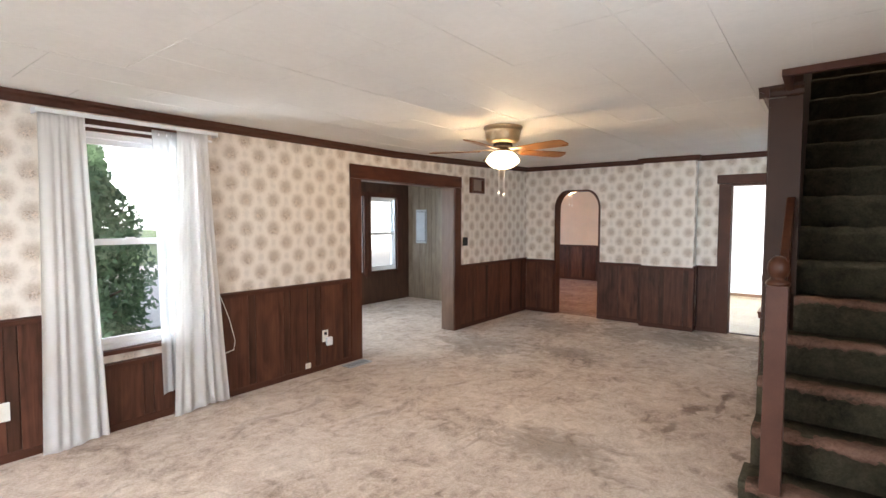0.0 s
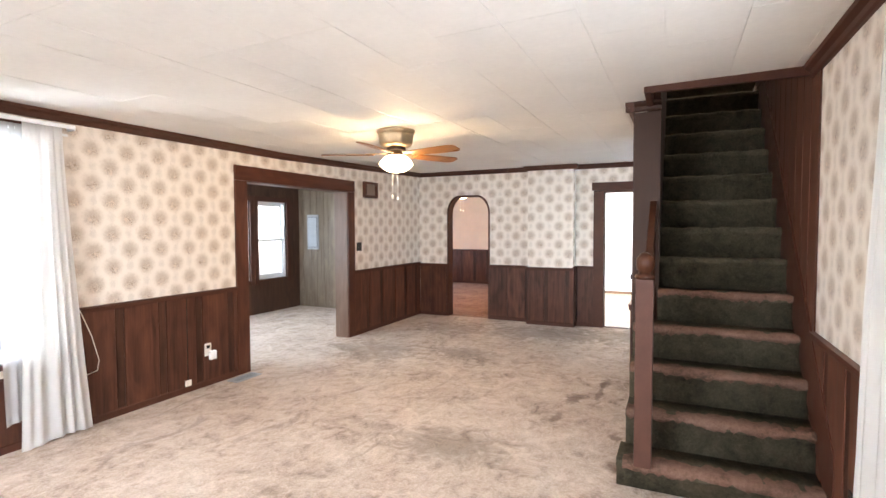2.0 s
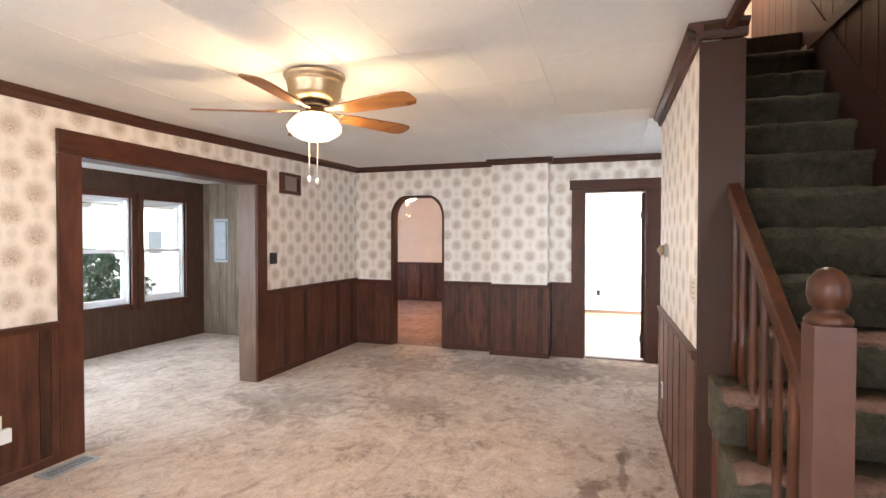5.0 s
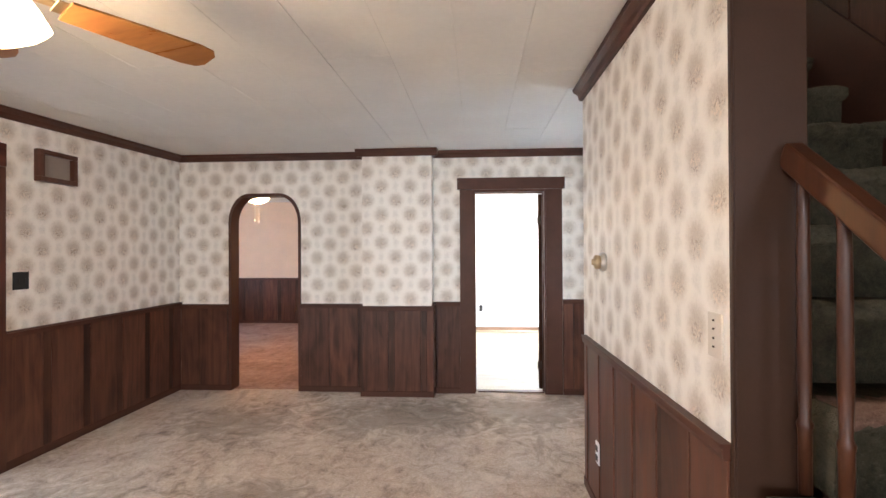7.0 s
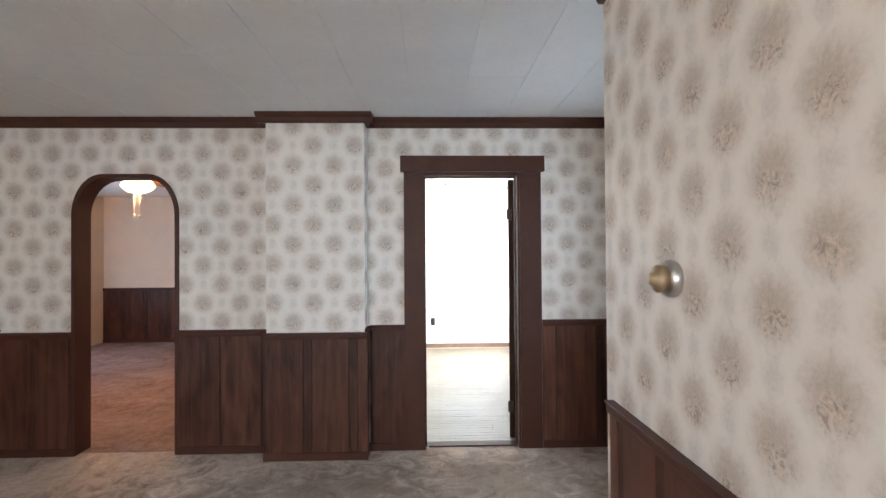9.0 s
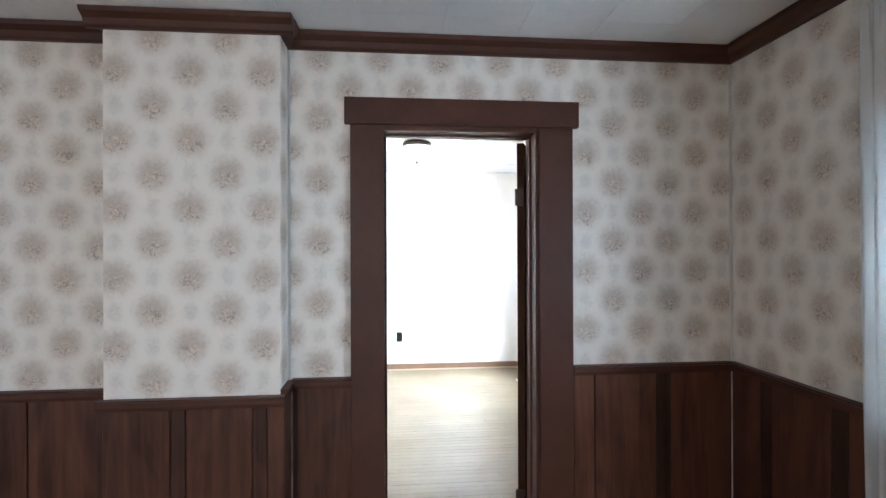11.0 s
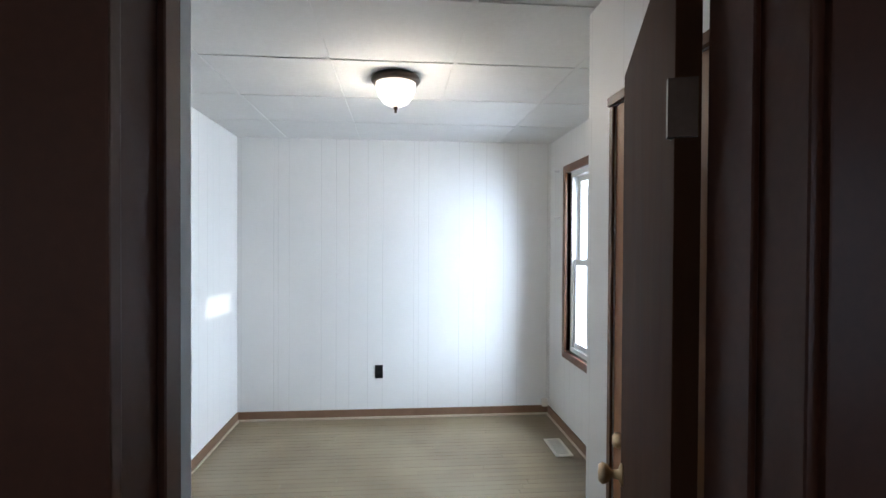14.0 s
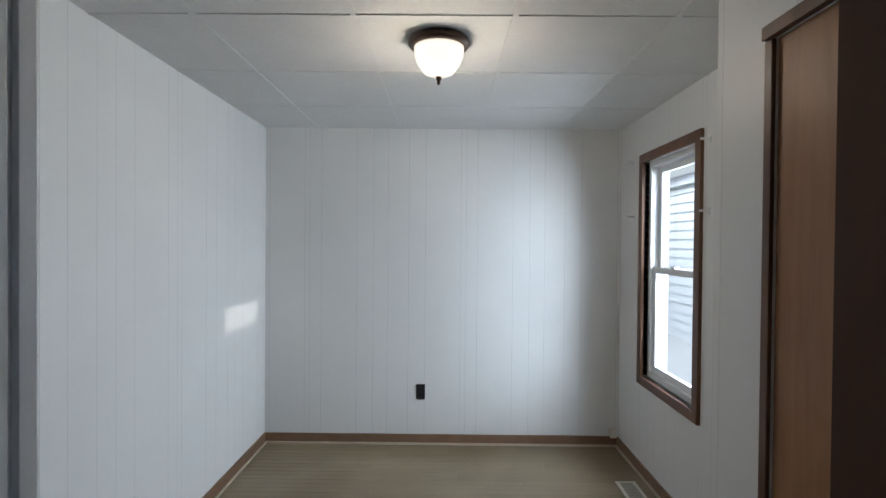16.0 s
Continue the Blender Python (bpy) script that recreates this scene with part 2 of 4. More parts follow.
def cloth(name, c, sheer=0.0):
    n = Nodes(name, 0.9)
    p = n.pos()
    weave = n.noise(n.scale(p, (1, 1, 0.25)), 160, 3)
    n.colour(n.mix(n.noise(p, 6, 4), tuple(q * 0.93 for q in c), c))
    n.b.inputs["Sheen Weight"].default_value = 0.1
    n.bump(weave, 0.15, 0.002)
    t = n.t
    out = t.nodes["Material Output"]
    tl, mx = t.nodes.new("ShaderNodeBsdfTranslucent"), t.nodes.new("ShaderNodeMixShader")
    tl.inputs[0].default_value = (*c, 1)
    mx.inputs[0].default_value = 0.32
    t.links.new(n.b.outputs[0], mx.inputs[1])
    t.links.new(tl.outputs[0], mx.inputs[2])
    last = mx
    if sheer:
        tr, m2 = t.nodes.new("ShaderNodeBsdfTransparent"), t.nodes.new("ShaderNodeMixShader")
        m2.inputs[0].default_value = sheer
        t.links.new(mx.outputs[0], m2.inputs[1])
        t.links.new(tr.outputs[0], m2.inputs[2])
        last = m2
    t.links.new(last.outputs[0], out.inputs[0])
    return n.mat


PAPER_X = wallpaper("wallpaper_arch_wall", 0, 0.270, 0.274, 0.193, 0.001)
PAPER_DOOR = wallpaper("wallpaper_door_wall", 0, 0.272, 0.276, 0.051, 0.010)
PAPER_CHIMNEY = wallpaper("wallpaper_chimney", 0, 0.289, 0.279, 0.068, -0.012)
PAPER_Y = wallpaper("wallpaper_west", 1, 0.277, 0.263, -0.0565, 0.021)
PAPER_STAIR = wallpaper("wallpaper_stair", 1, 0.285, 0.260, -0.0675, 0.031)
PAPER_ALCOVE = wallpaper("wallpaper_alcove", 1, 0.286, 0.270, 0.035, 0.050)
PANEL = wood("dark_panel_wood", (0.040, 0.014, 0.0085), (0.135, 0.052, 0.031), 0.40, vary=0.35)
STRIP = wood("panel_strip_wood", (0.020, 0.008, 0.005), (0.075, 0.030, 0.018), 0.45)
TRIM = plain("brown_trim_paint", (0.074, 0.027, 0.016), 0.46, vary=0.25, scale=5)
CASING = wood("casing_wood", (0.05, 0.017, 0.010), (0.115, 0.042, 0.025), 0.36)
COLUMN = plain("taupe_brown_paint", (0.046, 0.020, 0.011), 0.5, vary=0.15)
RAILWOOD = wood("handrail_wood", (0.030, 0.010, 0.005), (0.078, 0.027, 0.013), 0.33)
SUNWALL = wood("brown_sheet_panel", (0.038, 0.018, 0.011), (0.085, 0.043, 0.027), 0.5)
SUNEND = wood("grey_tan_panel", (0.13, 0.095, 0.065), (0.25, 0.19, 0.135), 0.30, vary=0.2)
CARPET = carpet("beige_shag_carpet", (0.54, 0.415, 0.322), (0.27, 0.19, 0.137), (0.75, 0.62, 0.51), (0.15, 0.092, 0.062),
                [(-0.70, 4.50, 0.07, 0.17), (-0.74, 4.02, 0.05, 0.15), (-0.51, 4.80, 0.025, 0.35), (-0.22, 3.31, 0.06, 0.07), (-0.28, 3.79, 0.05, 0.06), (-0.5, 5.05, 0.05, 0.2)],
                [(-1.5, 7.1, 1.0, 0.55), (-2.9, 6.9, 0.55, 0.5), (-0.5, 7.3, 0.9, 0.5), (-2.2, 5.6, 0.5, 0.25), (-3.3, 5.3, 0.6, 0.5), (-1.3, 3.2, 0.5, 0.3)])
STAIR_CARPET = carpet("green_brown_carpet", (0.084, 0.072, 0.047), (0.042, 0.038, 0.025), (0.14, 0.118, 0.08), (0.10, 0.060, 0.042))
RED_CARPET = carpet("rust_carpet", (0.31, 0.195, 0.155), (0.18, 0.115, 0.095), (0.42, 0.30, 0.255), (0.16, 0.10, 0.08))
CEIL = plain("ceiling_tile_white", (0.78, 0.77, 0.74), 0.75, vary=0.07, scale=2.2, bumpy=0.25)
BCEIL = plain("drop_tile_white", (0.76, 0.76, 0.75), 0.8, vary=0.06, scale=3, bumpy=0.4)
GRID = plain("grid_white", (0.84, 0.84, 0.83), 0.4, vary=0.03)
WHITE_X, WHITE_Y = white_panel("white_panel_x", 0), white_panel("white_panel_y", 1)
CREAM = plain("cream_plaster", (0.72, 0.58, 0.45), 0.7, vary=0.08, scale=3)
VINYL = plain("white_vinyl", (0.82, 0.83, 0.84), 0.35, vary=0.04)
PLASTIC = plain("ivory_plastic", (0.78, 0.75, 0.68), 0.35, vary=0.05)
BLACK = plain("black_plastic", (0.02, 0.019, 0.018), 0.35, vary=0.2)
BRASS = plain("antique_brass", (0.56, 0.43, 0.27), 0.36, 1.0, vary=0.2, scale=20)
BRONZE = plain("dark_bronze", (0.06, 0.04, 0.03), 0.35, 0.8, vary=0.2)
STEEL = plain("brushed_steel", (0.55, 0.54, 0.52), 0.35, 1.0, vary=0.1)
GREYMET = plain("grey_enamel", (0.36, 0.37, 0.38), 0.4, 0.3, vary=0.1)
BLADE = wood("fan_blade_oak", (0.17, 0.065, 0.02), (0.34, 0.15, 0.05), 0.3, "x", 20)
DOORWOOD = wood("brown_door_wood", (0.030, 0.0125, 0.0065), (0.046, 0.020, 0.011), 0.75, bumpy=0.04, spec=0.08)
SHADE = glowing("frosted_lit_glass", (1.0, 0.74, 0.42), 5.5)
BSHADE = glowing("frosted_white_glass", (1.0, 0.86, 0.68), 5.0)
GLASS = glass_mat("window_glass")
CURTAIN = cloth("white_curtain_cloth", (0.93, 0.92, 0.90))
SHEER = cloth("white_sheer_cloth", (0.85, 0.86, 0.86), 0.45)
WORN_CARPET = carpet("worn_tan_carpet", (0.185, 0.105, 0.075), (0.075, 0.048, 0.033), (0.26, 0.155, 0.115), (0.06, 0.045, 0.03))

# ---- building helpers ----


def box(bm, x0, x1, y0, y1, z0, z1):
    v = [bm.verts.new((x, y, z)) for z in (z0, z1) for x, y in ((x0, y0), (x1, y0), (x1, y1), (x0, y1))]
    for f in ((3, 2, 1, 0), (4, 5, 6, 7), (0, 1, 5, 4), (1, 2, 6, 5), (2, 3, 7, 6), (3, 0, 4, 7)):
        bm.faces.new([v[i] for i in f])
    return bm


def B(*b, bevel=0.0, seg=2):
    bm = bmesh.new()
    for q in b:
        box(bm, *q)
    if bevel:
        bmesh.ops.bevel(bm, geom=list(bm.edges), offset=bevel, segments=seg, profile=0.7, affect="EDGES", clamp_overlap=True)
    return bm


def lathe(profile, seg=32, centre=(0, 0), wave=None):
    """A turned shape round the z axis; profile: (radius, z)."""
    bm = bmesh.new()
    rings = []
    for r, z in profile:
        rings.append([bm.verts.new((centre[0] + r * (1 + (wave(a, r) if wave else 0)) * math.cos(a), centre[1] + r * (1 + (wave(a, r) if wave else 0)) * math.sin(a), z))
                      for a in (2 * math.pi * i / seg for i in range(seg))])
    for p, q in zip(rings, rings[1:]):
        for i in range(seg):
            bm.faces.new((p[i], p[(i + 1) % seg], q[(i + 1) % seg], q[i]))
    for ring in (rings[0], rings[-1]):
        if (ring[0].co - ring[seg // 2].co).length > 1e-4:
            bm.faces.new(ring)
    bmesh.ops.remove_doubles(bm, verts=bm.verts, dist=1e-5)
    bmesh.ops.recalc_face_normals(bm, faces=bm.faces)
    for f in bm.faces:
        f.smooth = True
    return bm


def tube(pts, r, seg=8):
    bm = bmesh.new()
    rings = []
    for i, p in enumerate(pts):
        p = Vector(p)
        d = (Vector(pts[min(i + 1, len(pts) - 1)]) - Vector(pts[max(i - 1, 0)])).normalized()
        a = d.orthogonal().normalized()
        b = d.cross(a)
        if rings and a.dot(rings[-1][0].co - Vector(pts[i - 1])) < 0:
            a, b = -a, -b
        rings.append([bm.verts.new(p + r * (math.cos(t) * a + math.sin(t) * b)) for t in (2 * math.pi * k / seg for k in range(seg))])
    for p, q in zip(rings, rings[1:]):
        for i in range(seg):
            f = bm.faces.new((p[i], p[(i + 1) % seg], q[(i + 1) % seg], q[i]))
            f.smooth = True
    bm.faces.new(rings[0][::-1])
    bm.faces.new(rings[-1])
    bmesh.ops.recalc_face_normals(bm, faces=bm.faces)
    return bm


def prism(profile, axis, a, b):
    """A moulding: profile of (out, up) drawn along axis from a to b; axis 'x' keeps out = y, axis 'y' keeps out = x."""
    bm = bmesh.new()
    ends = [[bm.verts.new((s, o, u) if axis == "x" else (o, s, u)) for o, u in profile] for s in (a, b)]
    k = len(profile)
    for i in range(k):
        bm.faces.new((ends[0][i], ends[0][(i + 1) % k], ends[1][(i + 1) % k], ends[1][i]))
    bm.faces.new(ends[0])
    bm.faces.new(ends[1])
    bmesh.ops.recalc_face_normals(bm, faces=bm.faces)
    return bm


def mesh_of(name, bm, mat):
    me = bpy.data.meshes.new(name)
    bm.to_mesh(me)
    bm.free()
    me.materials.append(mat)
    return me


def part(name, bm, mat, parent=None, label=""):
    ob = new(name, mesh_of(name, bm, mat))
    if parent:
        ob.parent = parent
        ob.matrix_parent_inverse = parent.matrix_basis.inverted()
    return tagged(ob, label)


def struct(name, bm, mat, label, category="wall"):
    return tagged(part(name, bm, mat), label, category, kind="structure")


def thing(name, at, label, category, group=""):
    ob = new(name)
    ob.location = at
    ob.empty_display_size = 0.05
    bpy.context.view_layer.update()
    return tagged(ob, label, category, group)


def ring_wall(axis, p0, p1, a0, a1, z0, z1, holes):
    """Boxes for a wall between p0 and p1 along the other axis, from a0 to a1, round rectangular holes (h0, h1, hz0, hz1)."""
    out = []
    put = (lambda s, e, u, w: out.append((p0, p1, s, e, u, w))) if axis == "x" else (lambda s, e, u, w: out.append((s, e, p0, p1, u, w)))
    at = a0
    for h0, h1, hz0, hz1 in sorted(holes):
        if h0 > at:
            put(at, h0, z0, z1)
        if hz0 > z0:
            put(h0, h1, z0, hz0)
        if hz1 < z1:
            put(h0, h1, hz1, z1)
        at = h1
    if a1 > at:
        put(at, a1, z0, z1)
    return out


RZ = 0.915              # top of the wainscot rail
XL, XR, YF, YB = -3.98, 0.82, 7.85, -1.4
# ---- ground and outdoors ----
LAWN = plain("lawn_green", (0.10, 0.16, 0.05), 0.9, vary=0.5, scale=2.5, bumpy=0.5)
struct("ground", B((-300, 300, -300, 300, -0.9, -0.5)), LAWN, "green lawn round the house", "lawn")

# ---- floors ----
struct("floor_main", B((XL - 0.2, XR + 0.1, YB - 0.1, YF + 0.05, -0.3, 0)), CARPET, "stained beige shag carpet with dark worn patches", "carpet")
struct("floor_sunroom", B((-6.7, XL - 0.2, 3.3, 7.8, -0.3, -0.003)), CARPET, "worn beige carpet in the sunroom", "carpet")
struct("floor_dining", B((-6.4, -2.15, YF + 0.05, 12.9, -0.3, 0.002)), RED_CARPET, "rust-toned carpet past the arch", "carpet")

# ---- walls of the main room ----
WIN_L = (1.28, 2.02, 0.60, 2.16)
OPEN_S = (3.93, 5.75, -0.01, 2.03)
WIN_R1, WIN_R2 = (0.75, 1.85, 0.6, 1.9), (6.15, 7.0, 0.6, 1.9)
struct("wall_west", B(*ring_wall("x", XL - 0.19, XL, YB, YF + 0.15, 0, 2.9, [WIN_L, OPEN_S])), PAPER_Y, "cream wallpaper with staggered brown flower clusters")
ARCH_L, ARCH_R, ARCH_S, ARCH_T = -3.43, -2.69, 1.74, 2.03
DOOR = (-0.910, -0.165, 0, 2.052)


def arch_wall(y0, y1, xa, xb, top, reach, holes=()):
    """A wall along x with a round-cornered arch; the corner is an elliptic quarter."""
    bm = B(*ring_wall("y", y0, y1, xa, xb, 0, top, [(ARCH_L, ARCH_R, 0, ARCH_T), *holes]))
    for side, cx in ((1, ARCH_L), (-1, ARCH_R)):
        n, r, h = 10, reach, ARCH_T - ARCH_S
        pts = [(cx, ARCH_T)] + [(cx + side * r * (1 - math.cos(t)), ARCH_S + h * math.sin(t)) for t in (math.pi / 2 * i / n for i in range(n + 1))]
        fr = [[bm.verts.new((x, y, z)) for x, z in pts] for y in (y0, y1)]
        for i in range(1, len(pts) - 1):
            bm.faces.new((fr[0][0], fr[0][i], fr[0][i + 1]))
            bm.faces.new((fr[1][0], fr[1][i + 1], fr[1][i]))
            f = bm.faces.new((fr[0][i], fr[1][i], fr[1][i + 1], fr[0][i + 1]))
            f.smooth = True
    bmesh.ops.recalc_face_normals(bm, faces=bm.faces)
    return bm


struct("wall_north", arch_wall(YF, YF + 0.07, XL, -1.65, 2.9, 0.22), PAPER_X, "cream wallpaper with staggered brown flower clusters round an arch")
struct("wall_north_door", B(*ring_wall("y", YF, YF + 0.07, -1.65, XR, 0, 2.9, [DOOR])), PAPER_DOOR, "cream wallpaper with staggered brown flower clusters round a doorway")
struct("chimney_breast", B((-2.0, -1.31, YF - 0.155, YF - 0.001, 0, ZC)), PAPER_CHIMNEY, "papered chimney breast standing proud of the wall")
struct("chimney_side", B((-1.3099, -1.3070, YF - 0.1545, YF - 0.012, 0.93, ZC - 0.07)), wallpaper("wallpaper_chimney_side", 1, 0.286, 0.276, 7.75, 0.178), "papered side of the chimney breast")
struct("wall_east", B(*ring_wall("x", XR, XR + 0.15, YB, 3.5, 0, 2.9, [WIN_R1])), PAPER_STAIR, "cream flower-cluster wallpaper beside the stairs")
struct("wall_alcove", B(*ring_wall("x", XR - 0.04, XR + 0.15, 5.92, YF + 0.1, 0, 2.9, [WIN_R2])), PAPER_ALCOVE, "cream flower-cluster wallpaper in the alcove by the doorway")
struct("wall_south", B(*ring_wall("y", YB - 0.15, YB, XL - 0.2, XR + 0.15, 0, 2.9, [(-2.9, -1.1, 0.7, 2.1)])), PAPER_X, "cream flower-cluster wallpaper on the entry wall")
struct("wall_stair", B((-0.20, -0.11, 4.14, 5.90, 0, ZC), (-0.20, XR + 0.1, 5.90, 5.96, 0, 2.4)), PAPER_STAIR, "papered wall that closes in the staircase")

# ---- ceiling: long boards with open joints; the old floor above has settled towards the front ----
WX0, WY0, WY1 = -0.09, 3.68, 7.6


def settle(bm):
    for v in bm.verts:
        v.co.z -= 0.094 * min(1, max(0, (YF - v.co.y) / (YF - 4.5))) * min(1, max(0, (XR - v.co.x) / (XR - XL)))
    return bm


bm = bmesh.new()
rnd = random.Random(7)
x = XL
while x < XR - 0.01:
    x1 = min(x + 0.335, XR)
    y = YB - 0.37 - rnd.choice((0.0, 0.335))
    while y < YF:
        y0, y1 = max(y, YB), min(y + 0.67, YF)
        if y1 > y0 + 0.02:
            spans = [(y0, y1)]
            if x1 > WX0 + 0.02:
                spans = [(a, c) for a, c in ((y0, min(y1, WY0)), (max(y0, 5.93), y1)) if c > a + 0.01]
            for a, c in spans:
                z = ZC + rnd.uniform(0, 0.002)
                box(bm, x + 0.0012, x1 - 0.0012, a + 0.001, c - 0.001, z, z + 0.02)
        y += 0.67
    x = x1
box(bm, XL, WX0, YB, YF, ZC + 0.005, ZC + 0.1)
box(bm, WX0, XR, YB, WY0, ZC + 0.005, ZC + 0.1)
box(bm, WX0, XR, 5.93, YF, ZC + 0.005, ZC + 0.1)
bmesh.ops.bisect_plane(bm, geom=list(bm.verts) + list(bm.edges) + list(bm.faces), plane_co=(0, 4.5, 0), plane_no=(0, 1, 0))
settle(bm)
struct("ceiling_main", bm, CEIL, "off-white ceiling of long tongued boards", "ceiling")

# ---- crown moulding ----
CROWN = [(0, 0), (0, -0.069), (0.018, -0.069), (0.026, -0.058), (0.032, -0.035), (0.058, -0.018), (0.064, 0)]


def crown(axis, at, out, a, b, top=ZC):
    bm = prism([(at + out * o, top + u - 0.001) for o, u in CROWN], axis, a, b)
    bmesh.ops.bisect_plane(bm, geom=list(bm.verts) + list(bm.edges) + list(bm.faces), plane_co=(0, 4.5, 0), plane_no=(0, 1, 0))
    return settle(bm)


for ax, at, out, a, b in (("y", XL, 1, YB, YF), ("x", YF, -1, XL, -2.0), ("x", YF, -1, -1.31, XR - 0.04), ("x", YF - 0.155, -1, -2.06, -1.25),
                          ("y", -2.0, -1, YF - 0.155, YF), ("y", -1.31, 1, YF - 0.155, YF), ("y", XR - 0.04, -1, 5.96, YF), ("y", XR, -1, YB, WY0),
                          ("x", YB, 1, XL, XR), ("y", -0.20, -1, 4.06, 5.96)):
    struct("trim", crown(ax, at, out, a, b), TRIM, "dark brown crown moulding", "moulding")


# ---- wainscot: backing, planks, strips, rail, foot ----
def wainscot(name, axis, at, out, a, b, label, z0=0.0, start=0.0, wide=0.30, thin=0.07, top=RZ):
    lo, hi = sorted((at, at + out * 0.008))
    ext = (lambda o0, o1, s, e, z, w: (min(o0, o1), max(o0, o1), s, e, z, w)) if axis == "y" else (lambda o0, o1, s, e, z, w: (s, e, min(o0, o1), max(o0, o1), z, w))
    root = struct(name, B(ext(at, at + out * 0.006, a, b, z0, top - 0.01)), STRIP, label, "wainscot")
    s, k = a + start, 0
    if start > 0.03:
        part("plank", B(ext(at + out * 0.006, at + out * 0.014, a, a + start - 0.004, z0 + 0.05, top - 0.04), bevel=0.002, seg=1), PANEL, root)
    while s < b - 0.02:
        w = thin if k % 2 else wide
        e = min(s + w, b) - 0.003
        if e - s > 0.015:
            part("strip" if k % 2 else "plank", B(ext(at + out * 0.006, at + out * (0.011 if k % 2 else 0.015), s + 0.003, e, z0 + 0.05, top - 0.04), bevel=0.002, seg=1), STRIP if k % 2 else PANEL, root)
        s += w
        k += 1
    q = at
    part("rail", prism([(q, top - 0.045), (q + out * 0.022, top - 0.045), (q + out * 0.026, top - 0.03), (q + out * 0.026, top - 0.012), (q + out * 0.034, top - 0.006), (q + out * 0.032, top), (q, top)], "y" if axis == "y" else "x", a, b), TRIM, root)
    part("skirting", prism([(q, z0), (q + out * 0.02, z0), (q + out * 0.02, z0 + 0.05), (q + out * 0.012, z0 + 0.06), (q, z0 + 0.06)], "y" if axis == "y" else "x", a, b), TRIM, root)
    return root


WL = "dark reddish-brown wood plank wainscot with rail"
wainscot("wainscot_west_front", "y", XL, 1, YB, WIN_L[0] - 0.091, WL, start=0.13)
wainscot("wainscot_under_window", "y", XL, 1, WIN_L[0] - 0.0905, WIN_L[1] + 0.0905, WL, start=0.2, top=WIN_L[2] - 0.092)
wainscot("wainscot_west_mid", "y", XL, 1, WIN_L[1] + 0.091, 3.80, WL, start=0.16)
wainscot("wainscot_west_back", "y", XL, 1, 5.87, YF, WL)
wainscot("wainscot_arch_side", "x", YF, -1, XL + 0.02, ARCH_L - 0.001, WL, start=0.2, top=0.893)
wainscot("wainscot_north_mid", "x", YF, -1, ARCH_R + 0.001, -2.02, WL, start=0.31, top=0.900)
wainscot("wainscot_chimney", "x", YF - 0.155, -1, -2.02, -1.29, WL, start=0.02, wide=0.26, thin=0.06, top=0.894)
wainscot("wainscot_chimney_side", "y", -1.31, 1, YF - 0.155, YF, WL, wide=0.13)
wainscot("wainscot_north_door", "x", YF, -1, -1.29, -1.03, WL, start=0.02, top=0.922)
wainscot("wainscot_north_end", "x", YF, -1, -0.01, XR - 0.05, WL, start=0.1, top=0.949)
wainscot("wainscot_alcove", "y", XR - 0.04, -1, 5.97, YF - 0.02, WL, start=0.2, top=0.951)
wainscot("wainscot_stair", "y", -0.20, -1, 4.14, 5.90, WL, start=0.24, wide=0.24, thin=0.05)
wainscot("wainscot_east_front", "y", XR, -1, YB, 3.5, WL, start=0.2)

# ---- sunroom opening casing ----
# far jamb only: casing wood made paler, window light put into its colour
LIT_JAMB = wood("window_lit_jamb_wood", (0.085, 0.052, 0.036), (0.155, 0.10, 0.072), 0.34)
op = struct("door_sunroom_opening", B((XL - 0.20, XL + 0.004, OPEN_S[1] - 0.035, OPEN_S[1] + 0.003, 0, OPEN_S[3])), LIT_JAMB, "wide cased opening in dark red-brown wood", "doorway")
part("jamb", B((XL - 0.20, XL + 0.004, OPEN_S[0] - 0.003, OPEN_S[0] + 0.035, 0, OPEN_S[3])), CASING, op)
part("head_jamb", B((XL - 0.20, XL + 0.004, OPEN_S[0], OPEN_S[1], OPEN_S[3] - 0.035, OPEN_S[3] + 0.003)), CASING, op)
part("casing", B((XL, XL + 0.022, 3.80, 3.955, 0, 2.0), bevel=0.004), CASING, op)
part("casing", B((XL, XL + 0.022, 5.725, 5.875, 0, 2.0), bevel=0.004), CASING, op)
part("head_casing", B((XL, XL + 0.026, 3.80, 5.875, 2.002, 2.155), bevel=0.004), wood("casing_head_wood", (0.06, 0.018, 0.010), (0.14, 0.045, 0.025), 0.34, "y"), op)

# ---- arch lining ----
pts = [(ARCH_L, 0.0)] + [(ARCH_L + 0.22 * (1 - math.cos(t)), ARCH_S + (ARCH_T - ARCH_S) * math.sin(t)) for t in (math.pi / 2 * i / 10 for i in range(11))]
pts += [(ARCH_R - 0.22 * (1 - math.cos(t)), ARCH_S + (ARCH_T - ARCH_S) * math.sin(t)) for t in (math.pi / 2 * i / 10 for i in range(10, -1, -1))] + [(ARCH_R, 0.0)]
bm = bmesh.new()
cx = (ARCH_L + ARCH_R) / 2
fr = []
for x, z in pts:
    k = 0.014
    ix, iz = x + (k if x < cx else -k), z - (k * min(1, max(0, (z - ARCH_S) / (ARCH_T - ARCH_S))))
    ox, oz = x - (0.012 if x < cx else -0.012), z + (0.012 * min(1, max(0, (z - ARCH_S) / (ARCH_T - ARCH_S))))
    fr.append([bm.verts.new(c) for c in ((ox, YF - 0.017, oz), (ox, YF + 0.16, oz), (ix, YF + 0.16, iz), (ix, YF - 0.017, iz))])
